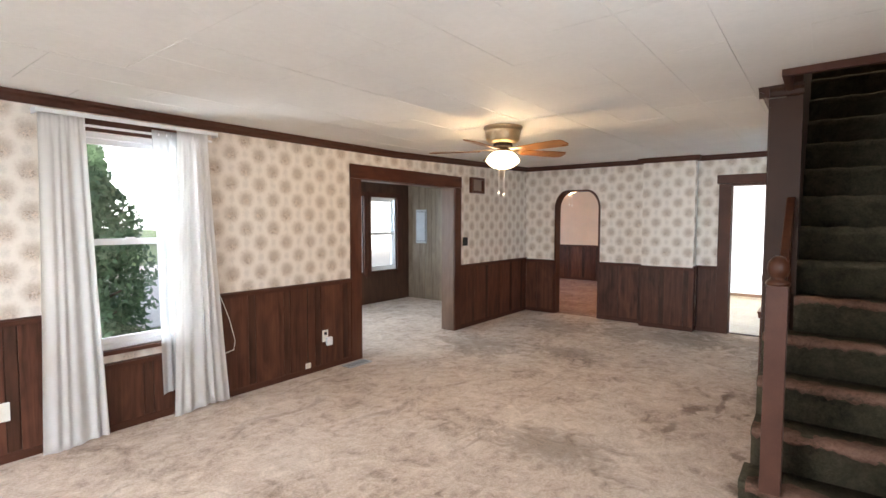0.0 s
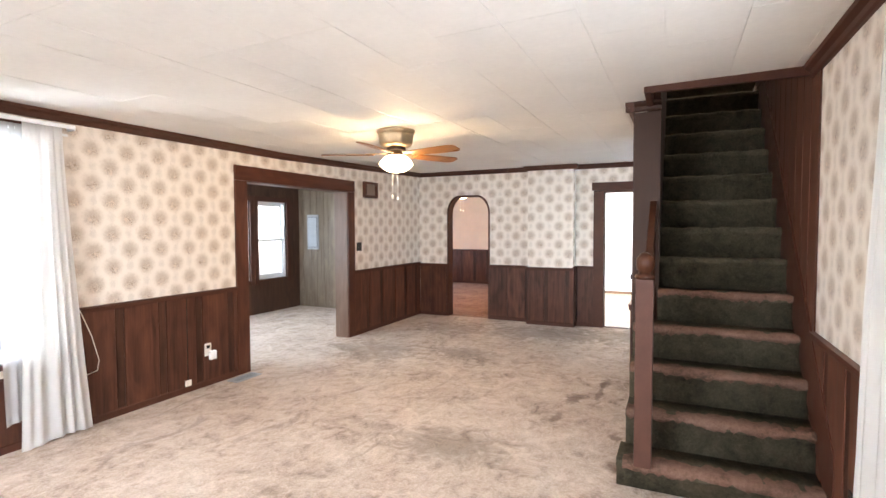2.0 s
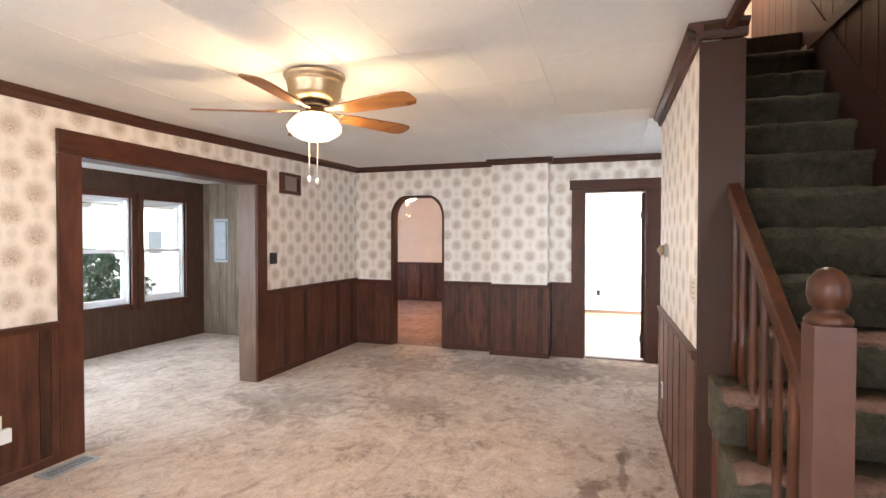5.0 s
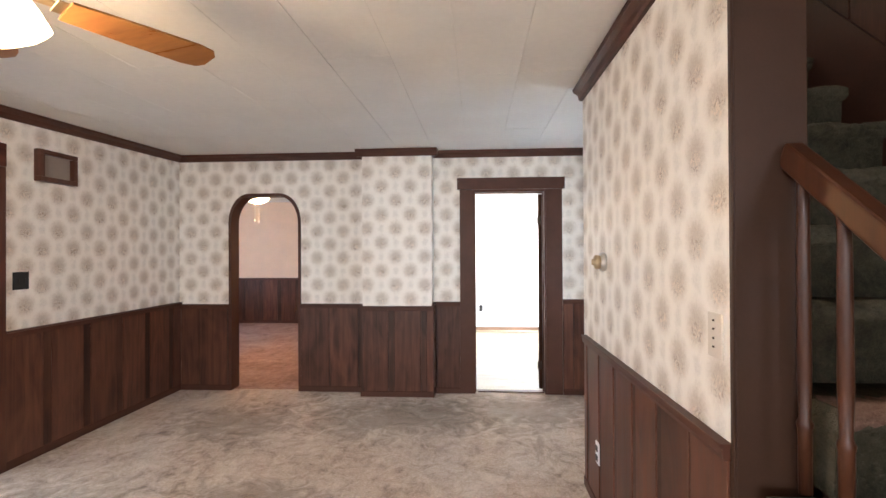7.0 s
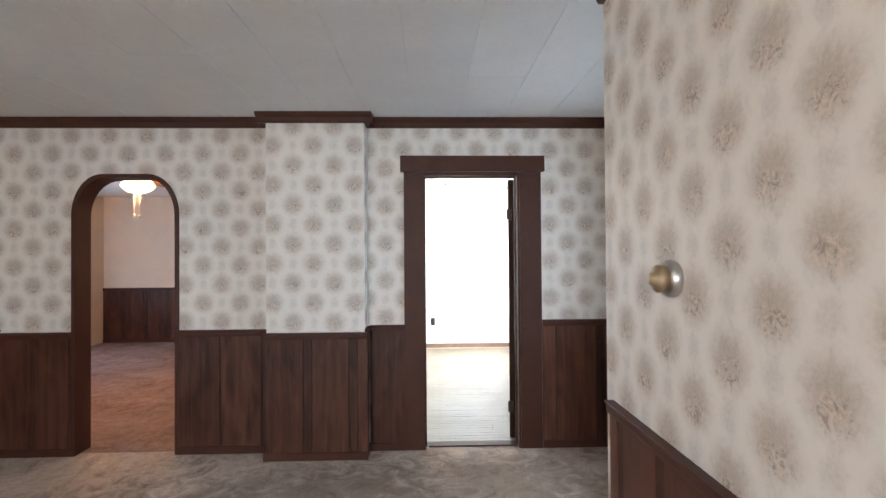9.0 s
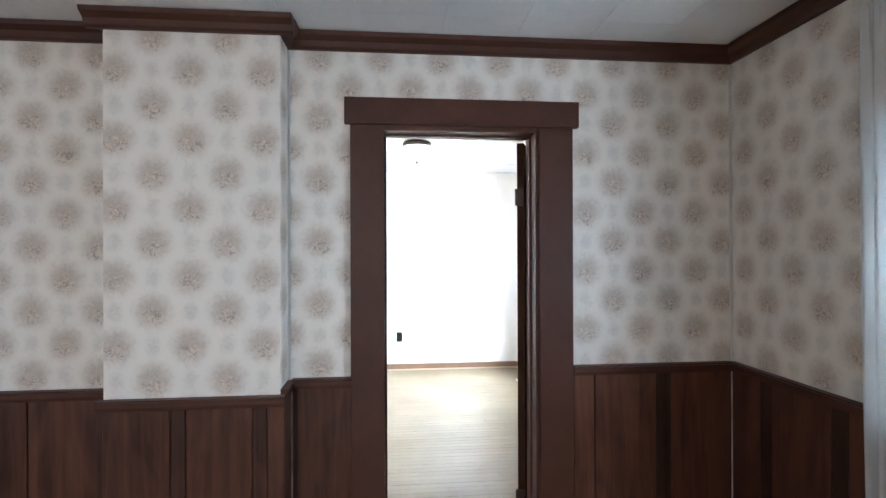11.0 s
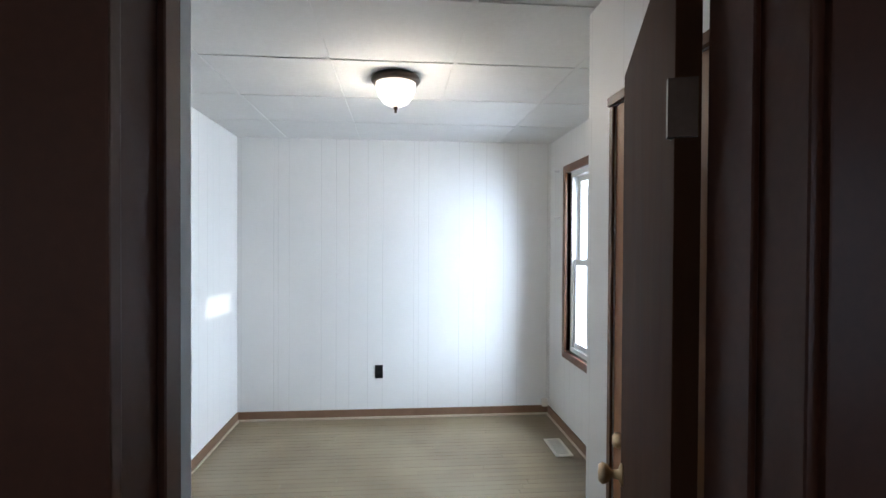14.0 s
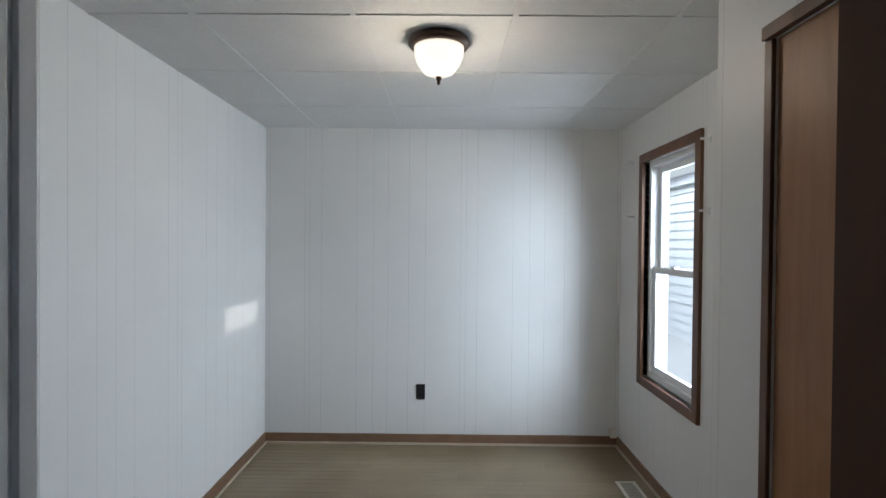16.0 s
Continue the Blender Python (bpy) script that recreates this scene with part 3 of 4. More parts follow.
for a, b in zip(fr, fr[1:]):
    for i in range(4):
        bm.faces.new((a[i], a[(i + 1) % 4], b[(i + 1) % 4], b[i]))
bmesh.ops.recalc_face_normals(bm, faces=bm.faces)
struct("door_arch_lining", bm, TRIM, "dark brown lining of the rounded arch", "archway")

# ---- bedroom doorway ----
dw = struct("door_bedroom_frame", B((-1.035, -0.885, YF - 0.022, YF, 0, 2.05), bevel=0.003), TRIM, "dark brown painted door casing with heavy head", "doorway")
part("casing", B((-0.175, -0.015, YF - 0.022, YF, 0, 2.05), bevel=0.003), TRIM, dw)
part("head_casing", B((-1.06, 0.012, YF - 0.032, YF, 2.052, 2.17), bevel=0.004), TRIM, dw)
WJ = plain("white_jamb_paint", (0.70, 0.71, 0.73), 0.45, vary=0.08)
for m, y0, y1 in ((TRIM, YF - 0.012, YF + 0.075), (WJ, YF + 0.0755, YF + 0.165)):
    part("jamb", B((-0.911, -0.886, y0, y1, 0, 2.05), bevel=0.002, seg=1), m, dw)
    part("jamb", B((-0.190, -0.164, y0, y1, 0, 2.05), bevel=0.002, seg=1), m if m is TRIM else TRIM, dw)
    part("head_jamb", B((-0.886, -0.190, y0, y1, 2.028, 2.053), bevel=0.002, seg=1), m, dw)
part("stop", B((-0.886, -0.876, YF + 0.07, YF + 0.11, 0, 2.018), (-0.200, -0.190, YF + 0.06, YF + 0.10, 0, 2.018), (-0.886, -0.190, YF + 0.06, YF + 0.10, 2.018, 2.028), bevel=0.002, seg=1), TRIM, dw)
part("casing", B((-1.0, -0.912, YF + 0.151, YF + 0.168, 0, 2.05), bevel=0.003), WJ, dw)
part("threshold", B((-0.862, -0.198, YF + 0.03, YF + 0.10, 0.0, 0.012), bevel=0.004), STRIP, dw)

# ---- staircase ----
H, G, Y0, ZS = 0.222, 0.23, 2.86, -0.06   # rise, going, start, and the lower first step
stair = thing("staircase", (0.36, 3.1, 0), "steep staircase with worn green-brown carpet", "staircase")


def tread(k):
    z, y = H * k + ZS, Y0 + G * k
    open_side = y < 3.95
    x0, x1 = (-0.17 if open_side else -0.02), XR - 0.005
    if k == 1:
        x0 = -0.20
    bm = bmesh.new()
    n = 18
    nz = 0.028
    prof = [(y + 0.02, max(z - H, 0.0)), (y + 0.012, z - 0.055), (y - 0.012, z - 0.045), (y - 0.022, z - nz), (y - 0.018, z - 0.008), (y - 0.004, z + 0.002), (y + 0.05, z), (y + G + 0.03, z), (y + G + 0.03, max(z - H, 0.0))]
    if open_side and y + G + 0.03 > 4.12:
        prof[-2] = (4.115, z)
        prof[-1] = (4.115, max(z - H, 0.0))
    rings = []
    rnd = random.Random(k)
    ph = rnd.random() * 6
    for i in range(n + 1):
        x = x0 + (x1 - x0) * i / n
        sag = 0.006 * math.sin(9 * i / n + ph) + 0.004 * rnd.uniform(-1, 1)
        rings.append([bm.verts.new((x, yy + (sag if 1 <= j <= 5 else 0), zz + (sag * 0.8 if 2 <= j <= 6 else 0))) for j, (yy, zz) in enumerate(prof)])
    m = len(prof)
    for p, q in zip(rings, rings[1:]):
        for j in range(m):
            f = bm.faces.new((p[j], p[(j + 1) % m], q[(j + 1) % m], q[j]))
            f.smooth = True
    bm.faces.new(rings[0])
    bm.faces.new(rings[-1])
    bmesh.ops.recalc_face_normals(bm, faces=bm.faces)
    return bm


def nosing(k):
    """The worn band of carpet over the edge of a tread."""
    z, y = H * k + ZS, Y0 + G * k
    x0, x1 = (-0.165 if y < 3.95 else -0.018), XR - 0.024
    rnd = random.Random(k + 50)
    bm = bmesh.new()
    n = 40
    rows = []
    for i in range(n + 1):
        x = x0 + (x1 - x0) * i / n
        lump = 0.004 * math.sin(31 * x + k) + rnd.uniform(-0.003, 0.003)
        drop = 0.030 + rnd.uniform(-0.012, 0.014) + 0.008 * math.sin(9 * x + 2 * k)
        back = 0.10 + rnd.uniform(-0.03, 0.03)
        rows.append([bm.verts.new((x, yy, zz)) for yy, zz in ((y - 0.020 + 0.006, z - drop - 0.012), (y - 0.034 + lump, z - drop), (y - 0.034 + lump, z - 0.008), (y - 0.010, z + 0.010 + lump), (y + 0.04, z + 0.009 + lump), (y + back, z + 0.0015))])
    for p, q in zip(rows, rows[1:]):
        for j in range(5):
            f = bm.faces.new((p[j], p[j + 1], q[j + 1], q[j]))
            f.smooth = True
    bmesh.ops.recalc_face_normals(bm, faces=bm.faces)
    return bm


for k in range(1, 14):
    step_part = part("tread", tread(k), STAIR_CARPET, stair)
    part("nosing", nosing(k), WORN_CARPET if k < 6 else STAIR_CARPET, step_part, "worn tan carpet edge" if k < 6 else "")
part("landing", B((-0.02, XR - 0.005, Y0 + G * 14, 7.6, H * 14 + ZS - 0.2, H * 14 + ZS)), STAIR_CARPET, stair)
part("stringer", B((-0.14, -0.10, 3.18, 4.115, 0, 0.13), (-0.14, -0.10, 3.42, 4.115, 0.13, 0.34), (-0.14, -0.10, 3.66, 4.115, 0.34, 0.55), (-0.14, -0.10, 3.90, 4.115, 0.55, 0.76)), PANEL, stair, "dark wood side of the stairs")
# skirt board on the wall side
bm = bmesh.new()
sl = H / G
v = [bm.verts.new((x, y, z)) for x in (XR - 0.02, XR) for y, z in ((3.0, 0.0), (3.0, 0.40), (6.2, 0.40 + 3.2 * sl), (6.2, 3.2 * sl - 0.3))]
for f in ((0, 1, 2, 3), (7, 6, 5, 4), (0, 4, 5, 1), (1, 5, 6, 2), (2, 6, 7, 3), (3, 7, 4, 0)):
    bm.faces.new([v[i] for i in f])
part("skirt_board", bm, TRIM, stair)

# stairwell walls
well = struct("wall_stairwell", B((XR, XR + 0.15, 3.5, 5.919, 0, 5.0), (XR, XR + 0.15, 5.919, 7.7, 2.9, 5.0)), STRIP, "dark reddish wood panelling in the stairwell", "panelling")
y = 3.5
k = 0
while y < 7.6:
    part("plank", B((XR - 0.008, XR, y + 0.003, y + 0.20, 0.0 if y < 5.7 else 2.56, 4.9), bevel=0.002, seg=1), PANEL, well)
    y += 0.205
struct("wall_stairwell_left", B((-0.11, -0.02, 4.14, 5.90, 0.0, 5.0), (-0.11, -0.02, 5.90, 7.7, 2.56, 5.0)), STRIP, "dark inner side of the stair wall", "panelling")
upper = struct("wall_upstairs", B((-0.11, XR + 0.1, 7.6, 7.7, 2.5, 5.0), (-0.11, XR + 0.1, 3.60, 3.679, ZC + 0.1, 5.0), (-0.11, WX0, 3.6, 4.2, ZC + 0.1, 5.0)), CREAM, "cream plank wall at the head of the stairs")
struct("ceiling_upstairs", B((-0.2, XR + 0.2, 3.5, 7.8, 5.0, 5.1)), CEIL, "white ceiling above the stairs", "ceiling")
struct("trim", B((XR - 0.03, XR, 3.68, 7.6, 2.86, 2.94), bevel=0.004), TRIM, "dark brown moulding along the stairwell", "moulding")
struct("trim", B((WX0 - 0.02, XR, WY0 - 0.02, WY0 + 0.02, ZC - 0.055, ZC + 0.12), bevel=0.004), TRIM, "dark brown header over the stairs", "moulding")
struct("trim", B((WX0 - 0.02, WX0 + 0.02, WY0 + 0.02, 4.12, ZC - 0.055, ZC + 0.12), bevel=0.004), TRIM, "dark brown edge of the stair opening", "moulding")
col = struct("stair_wall_end", B((-0.199, -0.015, 4.12, 4.139, 0, ZC - 0.085), bevel=0.004), COLUMN, "brown painted casing at the stair wall's end", "column")
part("edge_strip", B((-0.206, -0.1992, 4.121, 4.137, 0, ZC - 0.085), bevel=0.002), COLUMN, col)
part("cap", prism([(4.12 - o, ZC + u - 0.012) for o, u in CROWN] , "x", -0.262, -0.012), COLUMN, col)

# newel, handrail, balusters
NX, NY = -0.056, 3.07
newel = thing("newel_post", (NX, NY, H + ZS), "square brown newel post with turned finial", "post")
part("shaft", B((NX - 0.046, NX + 0.046, NY - 0.046, NY + 0.046, H + ZS, 1.22), bevel=0.004), plain("brown_newel_paint", (0.088, 0.038, 0.026), 0.45, vary=0.2), newel)
part("cap", lathe([(0.001, 1.22), (0.052, 1.22), (0.055, 1.232), (0.046, 1.245), (0.036, 1.25), (0.032, 1.262), (0.042, 1.27), (0.05, 1.30), (0.046, 1.335), (0.028, 1.36), (0.012, 1.368), (0.001, 1.37)], 24, (NX, NY)), RAILWOOD, newel)
rail = thing("handrail", (-0.08, 3.6, 1.3), "reddish wood handrail with square balusters", "handrail")
r0, r1 = Vector((-0.058, 3.09, 0.938)), Vector((-0.06, 4.12, 1.68))
bm = B((-0.024, 0.024, 0, (r1 - r0).length, -0.034, 0.03), bevel=0.010, seg=3)
ang = math.atan2(r1.z - r0.z, r1.y - r0.y)
bmesh.ops.transform(bm, matrix=Matrix.Translation(r0) @ Matrix.Rotation(math.atan2(-(r1.x - r0.x), r1.y - r0.y), 4, "Z") @ Matrix.Rotation(ang, 4, "X"), verts=bm.verts)
part("rail", bm, RAILWOOD, rail)
for yb in (4.07, 3.93, 3.77, 3.62, 3.46, 3.31):
    f = (yb - r0.y) / (r1.y - r0.y)
    k = min(4, int((yb - Y0 - 0.02) / G))
    zt, zb, x = r0.z + f * (r1.z - r0.z) - 0.03, H * k + ZS - 0.006, r0.x + f * (r1.x - r0.x)
    part("baluster", lathe([(0.001, zb), (0.016, zb), (0.0165, zb + 0.16), (0.019, zb + 0.175), (0.013, zb + 0.19), (0.0165, zb + 0.3), (0.0145, zt - 0.02), (0.0145, zt), (0.001, zt)], 10, (x, yb)), RAILWOOD, rail)

# ---- sunroom ----
SX, SY = -6.55, 7.72
# the first opening is an added one, out of view
SW = [(5.02, 5.60, 0.60, 1.98), (5.80, 6.48, 0.60, 1.98), (6.66, 7.37, 0.60, 1.98)]
sunw = struct("wall_sunroom_west", B(*ring_wall("x", SX - 0.14, SX, 3.4, SY + 0.1, 0, 2.6, SW)), SUNWALL, "dark brown sheet panelling under the windows", "panelling")
# unseen wall; its opening is added for the south fill lamp
struct("wall_sunroom_south", B(*ring_wall("y", 3.3, 3.4, SX - 0.1, XL - 0.19, 0, 2.6, [(-6.1, -4.6, 0.6, 1.98)])), SUNWALL, "dark brown sheet panelling", "panelling")
sun_end = struct("wall_sunroom_north", B((SX, XL - 0.19, SY + 0.006, SY + 0.1, 0, 2.6)), SUNWALL, "lighter grey-tan grooved wood panelling", "panelling")
x, k = SX, 0
while x < XL - 0.20:
    w = (0.10, 0.20, 0.14, 0.16)[k % 4]
    part("plank", B((x + 0.002, min(x + w, XL - 0.19) - 0.002, SY, SY + 0.006, 0, 2.3), bevel=0.0015, seg=1), SUNEND, sun_end)
    x += w
    k += 1
struct("ceiling_sunroom", B((SX, XL - 0.19, 3.4, SY, 2.30, 2.4)), CEIL, "white sunroom ceiling", "ceiling")
ep = thing("electrical_panel", (-6.2, SY, 1.43), "grey steel fuse box set in the panelling", "fuse box")
part("frame", B((-6.33, -6.07, SY - 0.02, SY, 1.10, 1.76), bevel=0.004), GREYMET, ep)
part("door", B((-6.30, -6.10, SY - 0.032, SY - 0.021, 1.15, 1.71), bevel=0.004), plain("pale_grey_enamel", (0.42, 0.44, 0.47), 0.4), ep)
part("gap", B((-6.308, -6.092, SY - 0.0235, SY - 0.0205, 1.142, 1.718)), BLACK, ep)
part("latch", B((-6.135, -6.115, SY - 0.038, SY - 0.032, 1.41, 1.46), bevel=0.002), STEEL, ep)


def sash_window(name, axis, at, out, hole, deep, label, trim_mat=None, trim_w=0.0, sill=True):
    """A white double-hung window in a hole of a wall. out: the way to the room. The frame fills the wall's depth."""
    a, b, z0, z1 = hole
    E = (lambda o0, o1, s, e, z, w: (min(o0, o1), max(o0, o1), s, e, z, w)) if axis == "x" else (lambda o0, o1, s, e, z, w: (s, e, min(o0, o1), max(o0, o1), z, w))
    w = 0.035
    i, o = at - out * 0.03, at - out * deep
    root = struct(name, B(E(i, o, a, a + w, z0, z1), E(i, o, b - w, b, z0, z1), E(i, o, a + w, b - w, z1 - w, z1), E(i, o, a + w, b - w, z0, z0 + w)), VINYL, label, "window")
    mid = (z0 + z1) / 2
    for nm, s0, s1, off in (("upper_sash", mid - 0.02, z1 - w, 0.085), ("lower_sash", z0 + w, mid + 0.02, 0.05)):
        p, q = at - out * off, at - out * (off + 0.03)
        sash = part(nm, B(E(p, q, a + w, a + w + 0.04, s0, s1), E(p, q, b - w - 0.04, b - w, s0, s1), E(p, q, a + w + 0.04, b - w - 0.04, s0, s0 + 0.045), E(p, q, a + w + 0.04, b - w - 0.04, s1 - 0.04, s1)), VINYL, root)
        g = at - out * (off + 0.015)
        pane = part("pane", B(E(g, g - out * 0.004, a + w + 0.035, b - w - 0.035, s0 + 0.04, s1 - 0.035)), GLASS, sash)
        pane.visible_shadow = False
    part("latch", B(E(at - out * 0.03, at - out * 0.06, (a + b) / 2 - 0.03, (a + b) / 2 + 0.03, mid + 0.02, mid + 0.035), bevel=0.003), VINYL, root)
    if trim_mat:
        t, u = at, at + out * 0.02
        part("casing", B(E(t, u, a - trim_w, a, z0 - trim_w, z1 + trim_w), bevel=0.003), trim_mat, root)
        part("casing", B(E(t, u, b, b + trim_w, z0 - trim_w, z1 + trim_w), bevel=0.003), trim_mat, root)
        part("head_casing", B(E(t, u, a, b, z1, z1 + trim_w), bevel=0.003), trim_mat, root)
        part("window_sill", B(E(at - out * 0.03, at + out * (0.045 if sill else 0.02), a - (0.02 if sill else 0), b + (0.02 if sill else 0), z0 - (0.03 if sill else trim_w), z0), bevel=0.003), trim_mat, root)
        part("reveal", B(E(at, at - out * 0.03, a - 0.004, a, z0, z1), E(at, at - out * 0.03, b, b + 0.004, z0, z1)), trim_mat, root)
    return root


for j, h in enumerate(SW):
    sash_window("window_sunroom_%d" % (j + 1), "x", SX, 1, h, 0.14, "white double-hung window in brown panelling", TRIM, 0.085)
sash_window("window_front", "x", XL, 1, WIN_L, 0.19, "white double-hung window with a dark wood casing", TRIM, 0.09)
sash_window("window_stair", "x", XR, -1, WIN_R1, 0.14, "white double-hung window", TRIM, 0.09)
sash_window("window_alcove", "x", XR - 0.04, -1, WIN_R2, 0.18, "white double-hung window", TRIM, 0.09)
# unseen window, added to let the entry fill light in
sash_window("window_entry", "y", YB, 1, (-2.9, -1.1, 0.7, 2.1), 0.14, "white double-hung window", TRIM, 0.09)


# ---- curtains ----
def drape(y0t, y1t, y0b, y1b, z0, z1, x, out, folds, depth, seed, flare=0.0):
    """A pleated hanging cloth along y at x; wider folds towards the hem."""
    rnd = random.Random(seed)
    ph = [rnd.uniform(0, 6.28) for _ in range(4)]
    nu, nv = folds * 10, 30
    bm = bmesh.new()
    grid = []
    for j in range(nv + 1):
        t = j / nv
        row = []
        for i in range(nu + 1):
            s = i / nu
            ya, yb = y0t + (y0b - y0t) * t ** 1.3, y1t + (y1b - y1t) * t ** 1.3
            warp = s + 0.035 * math.sin(6.28 * 1.7 * s + ph[0] + 1.2 * t)
            amp = depth * (0.35 + 0.65 * min(1, t * 2.2)) * (0.75 + 0.35 * math.sin(5 * s + ph[1]))
            wv = math.sin(6.28 * folds * warp + ph[2] + 0.5 * math.sin(3 * t + ph[3]))
            if t < 0.05:
                wv = wv * 0.6 + 0.5 * math.sin(6.28 * folds * 2 * s)
            row.append(bm.verts.new((x + out * (0.075 + flare * t + amp * wv), ya + (yb - ya) * s, z1 + (z0 - z1) * t + 0.012 * math.sin(5 * s + ph[1]) * t)))
        grid.append(row)
    for p, q in zip(grid, grid[1:]):
        for i in range(nu):
            f = bm.faces.new((p[i], p[i + 1], q[i + 1], q[i]))
            f.smooth = True
    bmesh.ops.solidify(bm, geom=list(bm.faces), thickness=0.003)
    return bm


def curtain(bm, mat, at, label, group):
    ob = part("curtain", bm, mat)
    return tagged(ob, label, "curtain", group)


CL = "long white pleated curtain hanging to the floor"
curtain(drape(1.085, 1.345, 1.035, 1.42, 0.015, 2.235, XL, 1, 5, 0.015, 3, 0.03), CURTAIN, None, CL, "front window curtains")
curtain(drape(1.955, 2.20, 1.87, 2.33, 0.015, 2.235, XL, 1, 5, 0.016, 5, 0.03), CURTAIN, None, CL, "front window curtains")
tagged(part("sheer_curtain", drape(1.78, 2.02, 1.81, 2.05, 0.19, 2.22, XL, 0.72, 4, 0.012, 8), SHEER), "thin white sheer curtain drawn to one side", "curtain")
curtain(drape(1.95, 2.30, 1.95, 2.36, 0.02, 2.235, XR, -1, 5, 0.028, 11, 0.03), CURTAIN, None, CL, "stair window curtains")
curtain(drape(6.93, 7.10, 6.86, 7.05, 0.02, 2.29, XR - 0.04, -1, 4, 0.024, 13, 0.02), CURTAIN, None, CL, "alcove curtains")
rod = thing("curtain_rod", (XL, 1.67, 2.27), "flat white double curtain rod", "curtain rod")
part("rod", B((XL + 0.085, XL + 0.095, 1.07, 2.28, 2.232, 2.26), bevel=0.003), VINYL, rod)
part("rod", B((XL + 0.045, XL + 0.052, 1.10, 2.25, 2.18, 2.198), bevel=0.002), VINYL, rod)
for yy in (1.07, 2.27):
    part("bracket", B((XL, XL + 0.09, yy, yy + 0.012, 2.225, 2.262)), VINYL, rod)
tagged(part("pull_cord", tube([(XL + 0.05, 2.29, 0.9), (XL + 0.06, 2.36, 0.7), (XL + 0.06, 2.41, 0.5), (XL + 0.05, 2.40, 0.42), (XL + 0.04, 2.31, 0.40)], 0.003, 6), PLASTIC), "thin ivory curtain cord against the wainscot", "cord")

# ---- bedroom ----
BX0, BX1, BY0, BY1, BZ = -2.01, 0.75, YF + 0.15, 11.82, 2.46
BWIN = (10.62, 11.34, 0.68, 2.13)
def worn_boards(name):
    """Old olive-brown varnished boards: faint grain along x, broad dull stains, low gloss."""
    n = Nodes(name, 0.32)
    p = n.pos()
    grain = n.noise(n.scale(n.add(p, n.vec(n.math("MULTIPLY", n.rand(), 31.0), 0.0, 0.0)), (0.06, 1, 1)), 34, 4, 0.6, 0.6)
    stain = n.noise(p, 1.5, 3, 0.5, 0.2)
    c = n.mix(n.step(stain, 0.25, 0.75), (0.160, 0.118, 0.066), (0.255, 0.203, 0.124))
    c = n.mix(n.math("MULTIPLY", grain, 0.35), c, (0.17, 0.13, 0.08))
    tone = n.math("MULTIPLY_ADD", n.rand(), 0.14, 0.95)
    n.colour(n.mix(1.0, c, n.vec(tone, tone, tone), "MULTIPLY"))
    n.bump(grain, 0.08, 0.002)
    return n.mat


OAK = worn_boards("worn_grey_oak_floor")
bfloor = struct("floor_bedroom", B((BX0 - 0.1, BX1 + 0.1, YF + 0.05, BY1 + 0.1, -0.3, -0.004)), plain("floor_joint_brown", (0.15, 0.11, 0.065), 0.7), "worn grey-brown narrow board floor", "floor")
struct("wall_bedroom_south", arch_wall(YF + 0.075, YF + 0.15, -6.4, BX1, 2.9, 0.22, [DOOR]), WHITE_X, "white painted grooved panelling")
struct("wall_bedroom_north", B((BX0 - 0.1, BX1 + 0.1, BY1, BY1 + 0.1, 0, 2.9)), WHITE_X, "white painted grooved panelling")
struct("wall_bedroom_west", B((BX0 - 0.1, BX0, BY0, BY1, 0, 2.9)), WHITE_Y, "white painted grooved panelling")
struct("wall_bedroom_east", B(*ring_wall("x", BX1, BX1 + 0.15, BY0, BY1, 0, 2.9, [BWIN])), WHITE_Y, "white painted grooved panelling round a window")
WTRIM = wood("walnut_trim", (0.07, 0.032, 0.018), (0.16, 0.08, 0.045), 0.4)
sash_window("window_bedroom", "x", BX1, -1, BWIN, 0.15, "white double-hung window in a walnut-brown trim", WTRIM, 0.06, False)
bc = B((BX0, BX1, BY0, BY1, BZ, BZ + 0.08))
XS, YS = [-1.60, -0.97, -0.34, 0.29], [8.57, 9.225, 9.88, 10.535, 11.19]
for x in XS:
    box(bc, x - 0.012, x + 0.012, BY0, BY1, BZ - 0.004, BZ - 0.0005)
for yy in YS:
    for x0, x1 in zip([BX0] + [x + 0.012 for x in XS], [x - 0.012 for x in XS] + [BX1]):
        box(bc, x0, x1, yy - 0.012, yy + 0.012, BZ - 0.004, BZ - 0.0005)
struct("ceiling_bedroom", bc, BCEIL, "white drop ceiling of large square tiles", "ceiling")
bb = plain("tan_brown_skirting", (0.20, 0.12, 0.075), 0.45, vary=0.2)
for q in ((BX0, BX1, BY1 - 0.014, BY1, 0, 0.08), (BX0, BX0 + 0.014, BY0, BY1 - 0.014, 0, 0.08), (BX1 - 0.014, BX1, 9.26, BY1 - 0.014, 0, 0.08)):
    struct("baseboard", B(q, bevel=0.004), bb, "tan-brown painted skirting board", "skirting")
for q in ((BX0, BX1, BY1 - 0.026, BY1 - 0.0145, 0, 0.018), (BX0 + 0.0145, BX0 + 0.026, BY0, BY1 - 0.03, 0, 0.018), (BX1 - 0.026, BX1 - 0.0145, 9.26, BY1 - 0.03, 0, 0.018)):
    struct("trim", B(q, bevel=0.005), plain("pale_quarter_round", (0.52, 0.44, 0.34), 0.5), "pale quarter-round at the floor", "moulding")
struct("trim", B((BX1 - 0.012, BX1, BY1 - 0.012, BY1, 0.08, BZ - 0.001), bevel=0.003), GRID, "white corner bead", "moulding")
# closet
CX, CY = 0.12, 9.26
